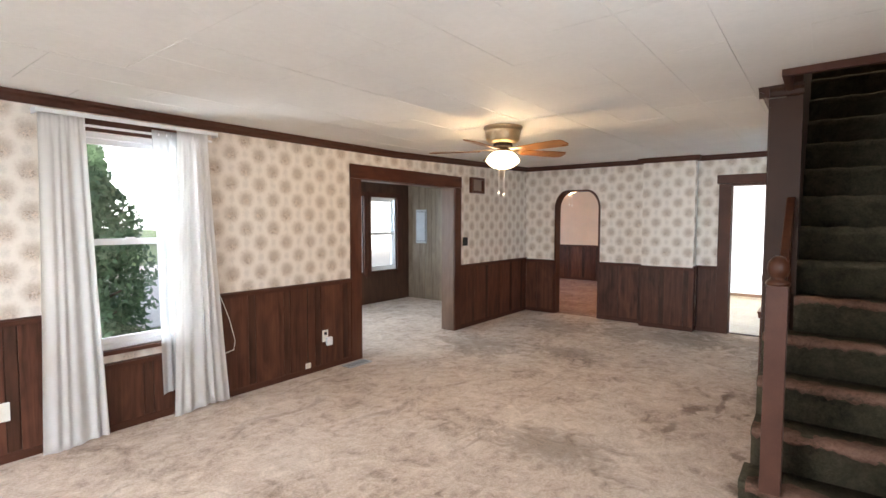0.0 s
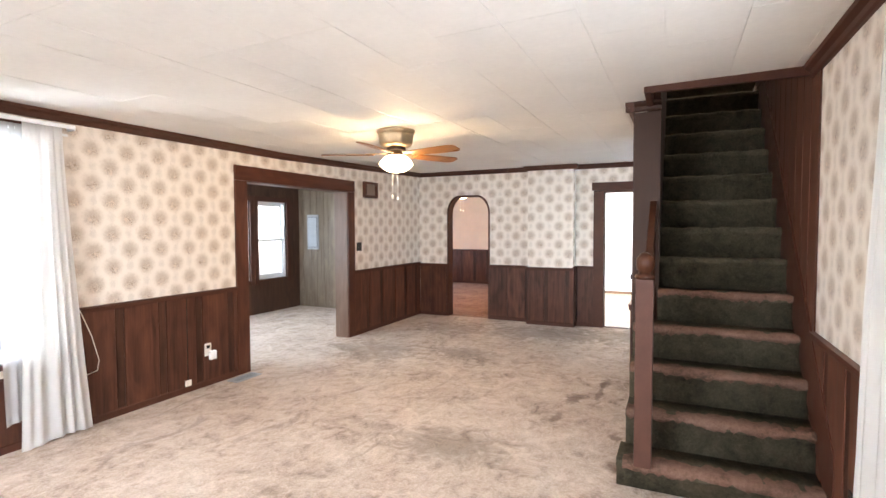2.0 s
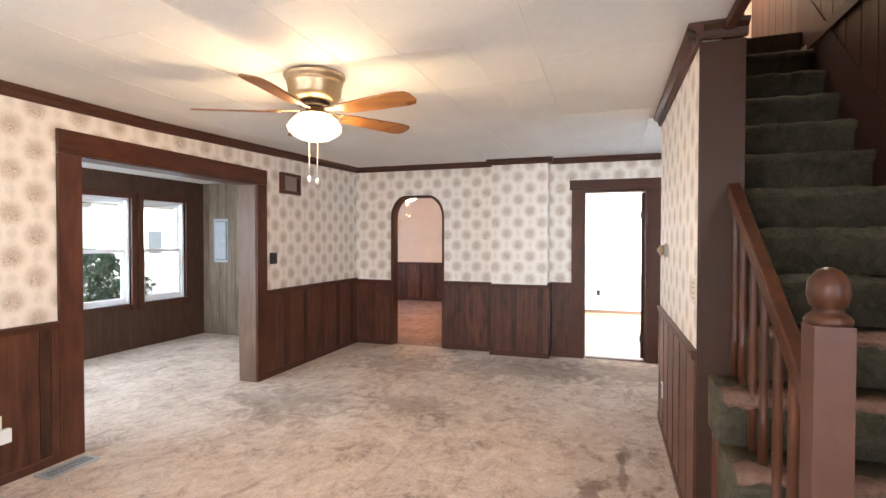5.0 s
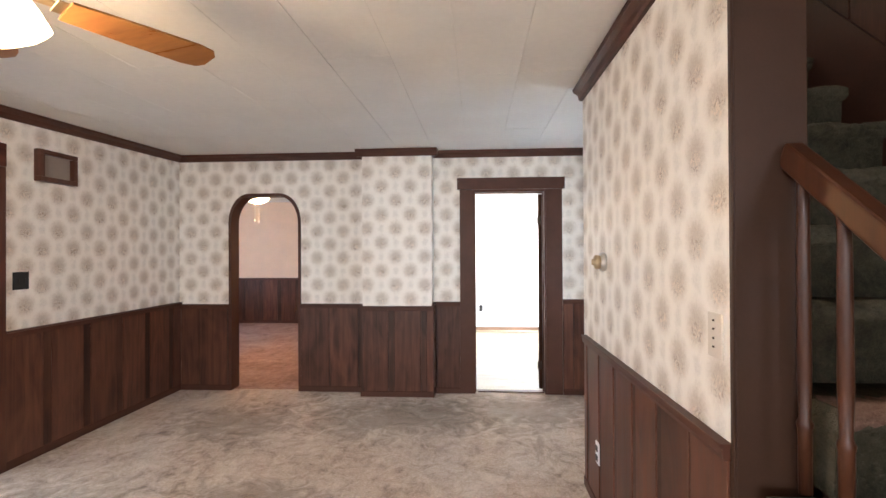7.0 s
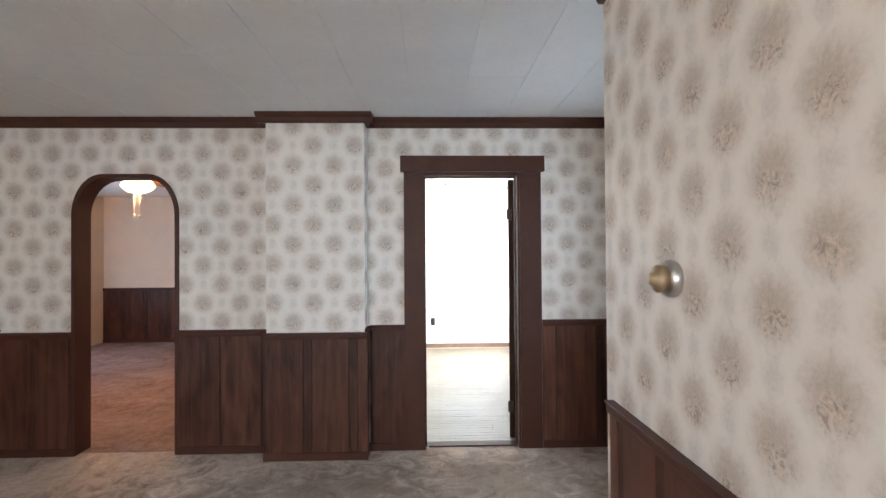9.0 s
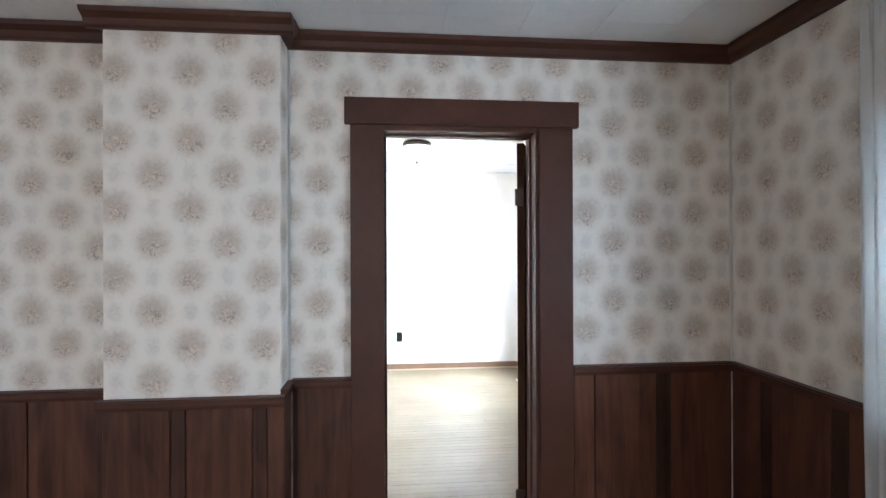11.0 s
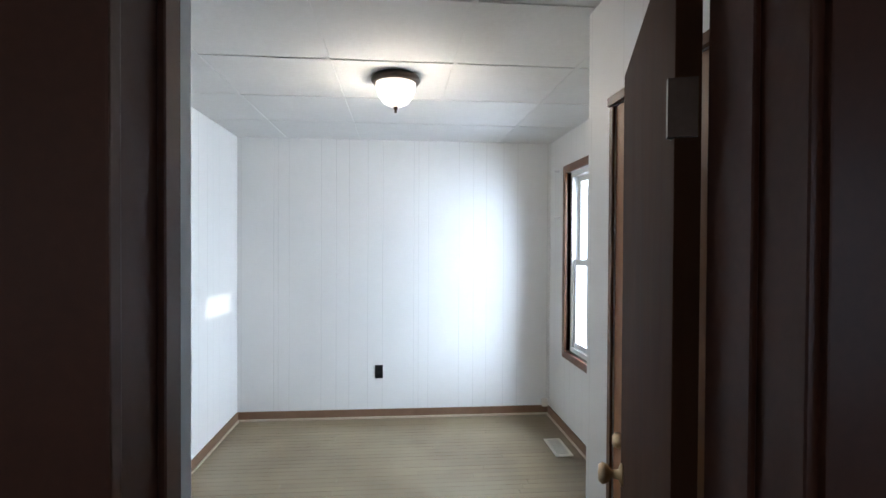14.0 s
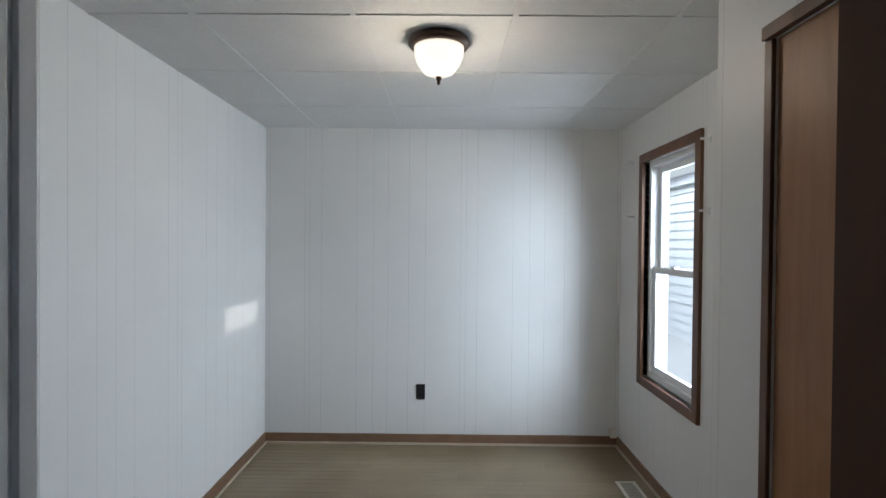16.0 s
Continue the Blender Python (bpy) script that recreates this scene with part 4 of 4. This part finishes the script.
struct("wall_closet", B(*ring_wall("x", CX, CX + 0.08, BY0, CY, 0, 2.45, [(8.32, 9.02, 0, 2.03)]), (CX + 0.08, BX1, CY - 0.08, CY, 0, 2.45)), WHITE_Y, "white panelled closet wall")
cd = struct("door_closet", B((CX + 0.003, CX + 0.04, 8.323, 9.017, 0.01, 2.03), bevel=0.003), wood("light_brown_door", (0.21, 0.095, 0.042), (0.33, 0.165, 0.078), 0.42, vary=0.1), "plain tan-brown closet door", "door")
part("casing", B((CX - 0.010, CX, 9.02, 9.046, 0, 2.03), bevel=0.003), WTRIM, cd)
part("casing", B((CX - 0.016, CX, 8.265, 8.32, 0, 2.03), bevel=0.003), WTRIM, cd)
part("head_casing", B((CX - 0.018, CX, 8.265, 9.046, 2.032, 2.062), bevel=0.003), WTRIM, cd)
kb = lathe([(0.001, 0.0), (0.028, 0.0), (0.028, 0.004), (0.013, 0.010), (0.010, 0.026), (0.022, 0.036), (0.026, 0.048), (0.020, 0.057), (0.001, 0.059)], 20)
bmesh.ops.transform(kb, matrix=Matrix.Translation((CX + 0.003, 8.88, 0.93)) @ Matrix.Rotation(-math.pi / 2, 4, "Y"), verts=kb.verts)
part("knob", kb, BRASS, cd, "brass closet knob")
struct("wall_closet_west", B((BX0, -1.283, BY0, 8.727, 0, 2.455)), plain("white_gloss_paint", (0.74, 0.75, 0.77), 0.4, vary=0.06, scale=4), "white painted closet side by the doorway")
for y0, y1, o in ((8.655, 8.675, 0.008), (8.69, 8.726, 0.012)):
    struct("trim", B((-1.283, -1.283 + o, y0, y1, 0, 2.45), bevel=0.003), WJ, "white corner moulding of the closet", "moulding")
# open bedroom door, hinged at the east jamb
bd = thing("bedroom_door", (-0.23, YF + 0.18, 0.0), "brown wood door standing open into the bedroom", "door")
part("leaf", B((-0.70, 0.0, 0.0, 0.036, 0.01, 2.02), bevel=0.003), DOORWOOD, None).parent = bd
leaf = bd.children[0]
for sgn in (1, -1):
    y0 = 0.036 if sgn == 1 else 0.0
    kb = lathe([(0.001, 0.0), (0.030, 0.0), (0.030, 0.004), (0.014, 0.010), (0.011, 0.028), (0.024, 0.038), (0.029, 0.052), (0.022, 0.062), (0.001, 0.064)], 20)
    bmesh.ops.transform(kb, matrix=Matrix.Translation((-0.655, y0, 0.93)) @ Matrix.Rotation(-sgn * math.pi / 2, 4, "X"), verts=kb.verts)
    k = part("knob", kb, BRASS, None, "brass door knob")
    k.parent = leaf
for z in (0.25, 1.75):
    hg = part("hinge", B((-0.006, 0.006, -0.010, 0.030, z - 0.042, z + 0.042), (-0.016, 0.0, -0.003, -0.001, z - 0.042, z + 0.042)), BRONZE, None, "dark butt hinge")
    hg.parent = leaf
bd.matrix_basis = pose(-0.23, YF + 0.18, 0.0, 0, 0, -109.2)
# items
so = thing("wall_outlet", (-0.79, BY1, 0.41), "black outlet plate on the white wall", "outlet")
part("plate", B((-0.825, -0.755, BY1 - 0.008, BY1, 0.353, 0.47), bevel=0.003), BLACK, so)
for z in (0.385, 0.437):
    part("socket", B((-0.808, -0.772, BY1 - 0.011, BY1 - 0.0081, z - 0.016, z + 0.016), bevel=0.003), plain("black_socket", (0.01, 0.01, 0.01), 0.5), so)
tagged(part("corner_box", B((BX1 - 0.07, BX1 - 0.02, BY1 - 0.05, BY1 - 0.015, 0.08, 0.15), bevel=0.005), PLASTIC), "small ivory phone box in the corner", "phone box")


def floor_vent(x0, x1, y0, y1, mat, label, along_y=True, z=0.0):
    root = thing("floor_vent", ((x0 + x1) / 2, (y0 + y1) / 2, z), label, "vent", "floor registers")
    b = 0.02
    part("frame", B((x0, x0 + b, y0, y1, z, z + 0.008), (x1 - b, x1, y0, y1, z, z + 0.008), (x0 + b, x1 - b, y0, y0 + b, z, z + 0.008), (x0 + b, x1 - b, y1 - b, y1, z, z + 0.008)), mat, root)
    part("backing", B((x0 + b, x1 - b, y0 + b, y1 - b, z, z + 0.0015)), BLACK, root)
    s = y0 + b + 0.012
    while s < y1 - b - 0.006:
        part("slat", B((x0 + b, x1 - b, s, s + 0.005, z + 0.002, z + 0.007)), mat, root)
        s += 0.019
    return root


floor_vent(0.53, 0.66, 10.90, 11.22, PLASTIC, "pale metal floor register beside the skirting")
floor_vent(-3.91, -3.77, 3.60, 3.92, GREYMET, "grey metal floor register in the carpet")
for yy, z in ((11.55, 2.17), (11.53, 1.77), (10.50, 2.12), (10.50, 1.75)):
    hk = thing("curtain_hook", (BX1, yy, z), "small white curtain bracket by the window", "bracket", "window brackets")
    part("plate", B((BX1 - 0.006, BX1, yy - 0.012, yy + 0.012, z - 0.02, z + 0.02), bevel=0.002), VINYL, hk)
    part("arm", B((BX1 - 0.05, BX1 - 0.006, yy - 0.005, yy + 0.005, z - 0.004, z + 0.008), bevel=0.002), VINYL, hk)

bl = thing("ceiling_lamp", (-0.64, 10.1, BZ), "flush ceiling lamp with bronze rim and lit glass bowl", "lamp")
part("rim", lathe([(0.001, BZ), (0.122, BZ), (0.131, BZ - 0.012), (0.134, BZ - 0.026), (0.125, BZ - 0.038), (0.109, BZ - 0.042), (0.104, BZ - 0.034), (0.104, BZ - 0.02), (0.001, BZ - 0.02)], 40, (-0.64, 10.1)), BRONZE, bl)
sh = part("shade", lathe([(0.107, BZ - 0.038), (0.106, BZ - 0.07), (0.093, BZ - 0.11), (0.066, BZ - 0.145), (0.03, BZ - 0.162), (0.001, BZ - 0.165)], 40, (-0.64, 10.1)), BSHADE, bl, "lit frosted white glass bowl")
sh.visible_shadow = False
part("finial", lathe([(0.001, BZ - 0.162), (0.014, BZ - 0.164), (0.012, BZ - 0.175), (0.006, BZ - 0.185), (0.008, BZ - 0.195), (0.001, BZ - 0.2)], 16, (-0.64, 10.1)), BRONZE, bl)

# ---- dining room past the arch ----
DY = 12.72
struct("wall_dining_north", B((-6.4, BX0 - 0.1, DY, DY + 0.1, 0, 2.9)), CREAM, "cream plaster wall past the arch")
struct("wall_dining_west", B(*ring_wall("x", -6.4, -6.3, YF + 0.15, DY, 0, 2.9, [(10.0, 11.2, 0.75, 2.05)])), CREAM, "cream plaster wall past the arch")
struct("wall_dining_east", B((BX0 - 0.15, BX0 - 0.101, YF + 0.15, DY, 0, 2.9)), CREAM, "cream plaster wall past the arch")
struct("ceiling_dining", B((-6.4, BX0 - 0.1, YF + 0.15, DY, ZC, ZC + 0.1)), CEIL, "off-white dining room ceiling", "ceiling")
wainscot("wainscot_dining_north", "x", DY, -1, -6.3, BX0 - 0.15, WL)
wainscot("wainscot_dining_east", "y", BX0 - 0.15, -1, YF + 0.16, DY, WL)


# ---- ceiling fans ----
def ceiling_fan(at, zc, turn, label):
    f = thing("ceiling_fan", (at[0], at[1], zc), label, "ceiling fan")
    c = at
    part("housing", lathe([(0.001, zc), (0.172, zc), (0.176, zc - 0.012), (0.171, zc - 0.026), (0.160, zc - 0.034), (0.157, zc - 0.045), (0.161, zc - 0.05), (0.156, zc - 0.06), (0.150, zc - 0.115), (0.138, zc - 0.135), (0.110, zc - 0.15), (0.001, zc - 0.152)], 48, c), BRASS, f)
    part("hub", lathe([(0.001, zc - 0.15), (0.085, zc - 0.152), (0.09, zc - 0.175), (0.07, zc - 0.185), (0.001, zc - 0.186)], 32, c), BRONZE, f)
    part("light_fitter", lathe([(0.001, zc - 0.186), (0.05, zc - 0.188), (0.052, zc - 0.214), (0.072, zc - 0.222), (0.075, zc - 0.234), (0.001, zc - 0.235)], 32, c), BRASS, f)
    petal = lambda a, r: 0.10 * (abs(math.cos(3 * a)) - 0.5) * max(0, (r - 0.08) / 0.075)
    sd = part("shade", lathe([(0.070, zc - 0.222), (0.098, zc - 0.234), (0.124, zc - 0.257), (0.146, zc - 0.290), (0.154, zc - 0.306), (0.146, zc - 0.318), (0.125, zc - 0.340), (0.085, zc - 0.364), (0.04, zc - 0.376), (0.001, zc - 0.379)], 60, c, petal), SHADE, f, "lit frosted tulip glass shade")
    sd.visible_shadow = False
    for i in range(5):
        a = radians(turn + 72 * i)
        m = Matrix.Translation((c[0], c[1], zc - 0.215)) @ Matrix.Rotation(a, 4, "Z") @ Matrix.Rotation(radians(-12), 4, "X")
        bm = bmesh.new()
        pts = [(0.20, -0.052), (0.42, -0.066), (0.60, -0.072), (0.655, -0.062), (0.675, -0.035), (0.675, 0.035), (0.655, 0.062), (0.60, 0.072), (0.42, 0.066), (0.20, 0.052)]
        lo, hi = [bm.verts.new((x, y, -0.004)) for x, y in pts], [bm.verts.new((x, y, 0.004)) for x, y in pts]
        bm.faces.new(lo[::-1])
        bm.faces.new(hi)
        for j in range(len(pts)):
            k = (j + 1) % len(pts)
            bm.faces.new((lo[j], lo[k], hi[k], hi[j]))
        bmesh.ops.transform(bm, matrix=m, verts=bm.verts)
        bl_ = part("blade", bm, BLADE, f, "brown wood-grain fan blade")
        br = B((0.085, 0.17, -0.016, 0.016, 0.006, 0.014), (0.17, 0.27, -0.034, 0.034, 0.0045, 0.010), bevel=0.003, seg=1)
        bmesh.ops.transform(br, matrix=m, verts=br.verts)
        part("bracket", br, BRASS, bl_, "brass blade bracket")
    for dx, ln in ((0.03, 0.60), (-0.025, 0.585)):
        part("pull_chain", tube([(c[0] + dx, c[1] - 0.02, zc - 0.372), (c[0] + dx, c[1] - 0.02, zc - ln)], 0.0025, 6), PLASTIC, f)
        part("pull_knob", lathe([(0.001, zc - ln + 0.004), (0.010, zc - ln), (0.013, zc - ln - 0.014), (0.009, zc - ln - 0.028), (0.001, zc - ln - 0.034)], 12, (c[0] + dx, c[1] - 0.02)), PLASTIC, f)
    return f


ceiling_fan(FAN, ZC - 0.06, -11, "brass hugger ceiling fan with five wood blades and lit shade")
ceiling_fan((-3.74, 9.2), ZC, 20, "lit ceiling fan past the arch")

# ---- small wall things of the main room ----
vb = thing("door_chime", (XL, 6.27, 2.06), "small wood-framed chime box high on the papered wall", "door chime")
CH = (6.105, 6.44, 1.945, 2.172)
part("frame", B((XL, XL + 0.05, CH[0], CH[1], CH[2], CH[2] + 0.034), (XL, XL + 0.05, CH[0], CH[1], CH[3] - 0.034, CH[3]), (XL, XL + 0.0495, CH[0], CH[0] + 0.04, CH[2] + 0.034, CH[3] - 0.034), (XL, XL + 0.0495, CH[1] - 0.04, CH[1], CH[2] + 0.034, CH[3] - 0.034), bevel=0.003), CASING, vb)
part("panel", B((XL, XL + 0.018, CH[0] + 0.04, CH[1] - 0.04, CH[2] + 0.034, CH[3] - 0.034)), plain("grey_brown_cloth", (0.27, 0.215, 0.18), 0.8), vb)


def plate(axis, at, out, s, z, w, h, mat, label, cat, bits, bit_mat, name="wall_outlet"):
    E = (lambda o0, o1, a, b, u, v: (min(o0, o1), max(o0, o1), a, b, u, v)) if axis == "y" else (lambda o0, o1, a, b, u, v: (a, b, min(o0, o1), max(o0, o1), u, v))
    root = thing(name, (at, s, z) if axis == "y" else (s, at, z), label, cat)
    part("plate", B(E(at, at + out * 0.007, s - w / 2, s + w / 2, z - h / 2, z + h / 2), bevel=0.003), mat, root)
    for ds, dz, bw, bh in bits:
        part("socket" if cat == "outlet" else "toggle", B(E(at + out * 0.0071, at + out * 0.012, s + ds - bw / 2, s + ds + bw / 2, z + dz - bh / 2, z + dz + bh / 2), bevel=0.002), bit_mat, root)
    return root


TWO = ((0, 0.026, 0.034, 0.03), (0, -0.026, 0.034, 0.03))
plate("y", XL + 0.016, 1, 3.43, 0.35, 0.075, 0.12, PLASTIC, "white outlet plate on the wainscot", "outlet", TWO[:1], BLACK)
nl = thing("night_light", (XL + 0.03, 3.46, 0.30), "white plug-in night light in the outlet", "night light")
part("body", B((XL + 0.024, XL + 0.06, 3.43, 3.50, 0.25, 0.335), bevel=0.012, seg=3), VINYL, nl)
plate("y", XL + 0.016, 1, 3.21, 0.085, 0.065, 0.055, PLASTIC, "small white phone jack by the skirting", "phone jack", ((0, 0, 0.02, 0.02),), PLASTIC, "phone_jack")
tagged(part("phone_wire", tube([(XL + 0.018, 3.215, 0.88), (XL + 0.018, 3.212, 0.5), (XL + 0.018, 3.21, 0.11)], 0.003, 6), BLACK), "thin dark wire down the wainscot", "wire")
plate("y", XL + 0.016, 1, 0.86, 0.33, 0.075, 0.12, PLASTIC, "white outlet plate on the wainscot", "outlet", TWO, PLASTIC)
plate("y", XL, 1, 6.0, 1.245, 0.12, 0.12, BLACK, "dark double switch plate beside the opening", "switch", ((-0.025, 0, 0.012, 0.03), (0.025, 0, 0.012, 0.03)), BLACK, "light_switch")
BEIGE = plain("beige_plate", (0.62, 0.54, 0.45), 0.4)
plate("y", -0.20, -1, 4.222, 1.19, 0.08, 0.125, BEIGE, "beige switch plate with four dark screws on the papered wall", "switch", tuple((0, dz, 0.006, 0.006) for dz in (0.042, 0.018, -0.008, -0.032)), BRONZE, "light_switch")
plate("y", -0.216, -1, 5.55, 0.33, 0.07, 0.115, VINYL, "white outlet plate on the stair wainscot", "outlet", TWO, BLACK)
plate("y", XR - 0.016, -1, 2.72, 0.30, 0.075, 0.12, BLACK, "dark outlet plate low on the wainscot", "outlet", TWO, BLACK)
th = thing("thermostat", (-0.20, 5.44, 1.37), "round brass and ivory dial thermostat", "thermostat")
for nm, prof, mt in (("base", [(0.001, 0), (0.046, 0), (0.050, 0.006), (0.050, 0.018), (0.047, 0.022), (0.047, 0.026), (0.040, 0.028), (0.001, 0.028)], STEEL), ("dial", [(0.001, 0.028), (0.036, 0.028), (0.037, 0.05), (0.032, 0.056), (0.018, 0.058), (0.016, 0.068), (0.001, 0.07)], BRASS)):
    d = lathe(prof, 28)
    bmesh.ops.transform(d, matrix=Matrix.Translation((-0.20, 5.44, 1.37)) @ Matrix.Rotation(-math.pi / 2, 4, "Y"), verts=d.verts)
    part(nm, d, mt, th)

# ---- bedroom floor boards ----
BOARD = [mesh_of("board", B((-L / 2, L / 2, -0.029, 0.029, -0.012, 0.0), bevel=0.0012, seg=1), OAK) for L in (0.9, 1.2, 0.6)]
rnd = random.Random(4)
yy, count = 8.03, 0
while yy < BY1:
    x = BX0 - rnd.uniform(0.1, 0.8)
    while x < BX1:
        i = rnd.choice((0, 1, 1, 2))
        L = (0.9, 1.2, 0.6)[i]
        if count < 320:
            ob = new("board", BOARD[i])
            ob.parent = bfloor
            ob.location = (x + L / 2, yy, -0.001 + rnd.uniform(-0.0005, 0.0003))
            count += 1
        x += L + 0.0006
    yy += 0.0585

# pale beads in the papered corners
for q in ((XR - 0.052, XR - 0.041, YF - 0.011, YF - 0.001, RZ, ZC - 0.08), (-1.309, -1.300, YF - 0.010, YF - 0.001, RZ, ZC - 0.08)):
    struct("trim", B(q, bevel=0.003), plain("pale_corner_bead", (0.62, 0.60, 0.56), 0.5), "pale bead in the papered corner", "moulding")

# ---- outdoors ----
BARK = wood("bark", (0.05, 0.035, 0.025), (0.14, 0.10, 0.075), 0.9)


def leaf_mat(name, a, b):
    n = Nodes(name, 0.6)
    r = n.node("ShaderNodeNewGeometry").outputs["Random Per Island"]
    n.colour(n.mix(r, a, b))
    return n.mat


LEAF = leaf_mat("evergreen_leaf", (0.07, 0.14, 0.075), (0.16, 0.26, 0.15))
LEAF2 = leaf_mat("broad_leaf", (0.07, 0.15, 0.03), (0.16, 0.27, 0.08))


def crown_mesh(rnd, n, shape, size):
    """Many small bent leaves inside an uneven crown; shape(t) gives the radius at height t of 0 to 1."""
    verts, faces = [], []
    for _ in range(n):
        t = rnd.random()
        a = rnd.uniform(0, 6.283)
        lump = 0.8 + 0.25 * math.sin(3 * a + 9 * t) + 0.12 * math.sin(7 * a - 17 * t)
        r = shape(t) * lump * math.sqrt(rnd.uniform(0.35, 1.0))
        c = Vector((r * math.cos(a), r * math.sin(a), t))
        d = Vector((rnd.gauss(0, 1), rnd.gauss(0, 1), rnd.gauss(0.2, 0.8))).normalized()
        e = d.orthogonal().normalized()
        s = size * rnd.uniform(0.6, 1.3)
        k = len(verts)
        verts += [(c, d * s), (c, e * s * 0.4), (c, -d * s), (c, -e * s * 0.4)]
        faces.append((k, k + 1, k + 2, k + 3))
    return verts, faces


def tree(name, at, high, shape, n, size, mat, label, seed, trunk=0.3, group=""):
    rnd = random.Random(seed)
    root = thing(name, at, label, name.replace("_", " "), group)
    tip = Vector(at) + Vector((0, 0, high * 0.85))
    bm = lathe([(0.001, at[2] - 0.05), (0.07 * high / 3, at[2] - 0.05), (0.05 * high / 3, at[2] + high * 0.3), (0.02 * high / 3, at[2] + high * 0.8), (0.001, at[2] + high * 0.9)], 10, (at[0], at[1]))
    part("trunk", bm, BARK, root)
    for i in range(7):
        z = at[2] + high * (trunk + 0.07 * i)
        a = rnd.uniform(0, 6.28)
        r = shape((z - at[2]) / high) * 0.7
        part("limb", tube([(at[0], at[1], z - 0.1), (at[0] + r * 0.5 * math.cos(a), at[1] + r * 0.5 * math.sin(a), z + 0.05), (at[0] + r * math.cos(a), at[1] + r * math.sin(a), z + 0.2)], 0.012 * high / 3, 6), BARK, root)
    v, f = crown_mesh(rnd, n, shape, size)
    me = bpy.data.meshes.new("crown")
    me.from_pydata([(at[0] + c.x + o.x, at[1] + c.y + o.y, at[2] + high * (trunk * 0.3 + (1 - trunk * 0.3) * c.z) + o.z) for c, o in v], [], f)
    me.materials.append(mat)
    ob = new("crown", me)
    ob.parent = root
    ob.matrix_parent_inverse = root.matrix_basis.inverted()
    return root


cone = lambda r: (lambda t: r * (1 - t) ** 0.45 * min(1, 0.5 + 3 * t))
ball = lambda r: (lambda t: r * math.sqrt(max(0.0, 1 - (2 * t - 1) ** 2)) + 0.05)
tree("evergreen_shrub", (-6.9, 2.15, -0.5), 3.3, cone(0.98), 20000, 0.05, LEAF, "tall dense green evergreen outside the window", 2, 0.1)
tree("evergreen_shrub", (-9.6, 8.2, -0.5), 1.75, ball(0.9), 7000, 0.05, LEAF, "rounded dark green shrub on the lawn", 3, 0.1)
tree("evergreen_shrub", (-8.4, 7.0, -0.5), 1.05, ball(0.7), 5000, 0.05, LEAF2, "low pale green shrub on the lawn", 5, 0.1)
for i, (x, y, h) in enumerate(((-34, 36, 9), (-38, 42, 10), (-33, 17.5, 5))):
    tree("shade_tree", (x, y, -0.5), h, ball(h * 0.36), 7000, 0.22, LEAF2, "broad leafy shade tree beyond the lawn", 20 + i, 0.35, "far trees")

# neighbour's house with white clapboards; unseen southern length added to block the sun
SIDING = plain("white_clapboard", (0.78, 0.80, 0.82), 0.5, vary=0.05)
nh = thing("neighbour_house", (5.5, 10, -0.5), "white clapboard neighbouring house", "house")
part("wall", B((4.6, 8.5, -9, 34, -0.5, 2.86)), SIDING, nh)
for i in range(17):
    z = -0.5 + i * 0.2
    bm = bmesh.new()
    v = [bm.verts.new(c) for c in ((4.6, -9, z), (4.57, -9, z), (4.598, -9, z + 0.196), (4.6, -9, z + 0.196), (4.6, 34, z), (4.57, 34, z), (4.598, 34, z + 0.196), (4.6, 34, z + 0.196))]
    for f in ((0, 1, 2, 3), (7, 6, 5, 4), (0, 4, 5, 1), (1, 5, 6, 2), (2, 6, 7, 3), (3, 7, 4, 0)):
        bm.faces.new([v[j] for j in f])
    part("clapboard", bm, SIDING, nh)
# ridge height trims the low sun; colour kept pale to pass for bright sky
part("roof", prism([(4.45, 2.87), (8.65, 2.87), (6.55, 3.70)], "y", -9.2, 34.2), plain("pale_sky_bright_roof", (0.74, 0.75, 0.77), 0.5), nh)

# white house across the lawn, added so its sunlit wall brightens the window view
wh = thing("white_house", (-26, 27, -0.5), "white house added to brighten the view across the lawn", "house")
part("wall", B((-30, -24, 19, 36, -0.5, 3.2)), SIDING, wh)
part("roof", prism([(-30.4, 3.2), (-23.6, 3.2), (-27, 5.2)], "y", 18.6, 36.4), plain("brown_shingle", (0.2, 0.17, 0.15), 0.9), wh)
for yy in (22, 26, 31):
    w = part("window", B((-24.0, -23.95, yy, yy + 1.0, 0.6, 2.0)), VINYL, wh)
    part("pane", B((-23.949, -23.94, yy + 0.08, yy + 0.92, 0.68, 1.92)), plain("dark_far_pane", (0.08, 0.10, 0.12), 0.1), w)
# pale sheet added over the lawn to brighten the view below the windows
struct("driveway", B((-24, -10, 1, 26, -0.6, -0.485)), plain("pale_added_ground", (0.5, 0.49, 0.47), 0.8), "pale ground sheet added to brighten the window view", "driveway")

# pale strip added over the lawn to brighten the bedroom window's view
struct("side_path", B((1.0, 4.56, -5, 40, -0.6, -0.487)), plain("pale_added_strip", (0.55, 0.55, 0.54), 0.8), "pale strip added between the houses to brighten the view", "path")

# glowing backdrop sheets, added to stand in for blown-out sky at the horizon
def glow_sheet(name, q):
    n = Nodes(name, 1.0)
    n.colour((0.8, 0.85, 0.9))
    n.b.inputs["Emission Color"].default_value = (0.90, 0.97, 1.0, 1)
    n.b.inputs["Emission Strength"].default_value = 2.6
    struct(name, B(q), n.mat, "glowing backdrop sheet standing in for bright sky", "sky")


glow_sheet("backdrop_west", (-121, -120, -60, 150, -1, 50))
glow_sheet("backdrop_north", (-80, 150, 150, 151, -1, 45))
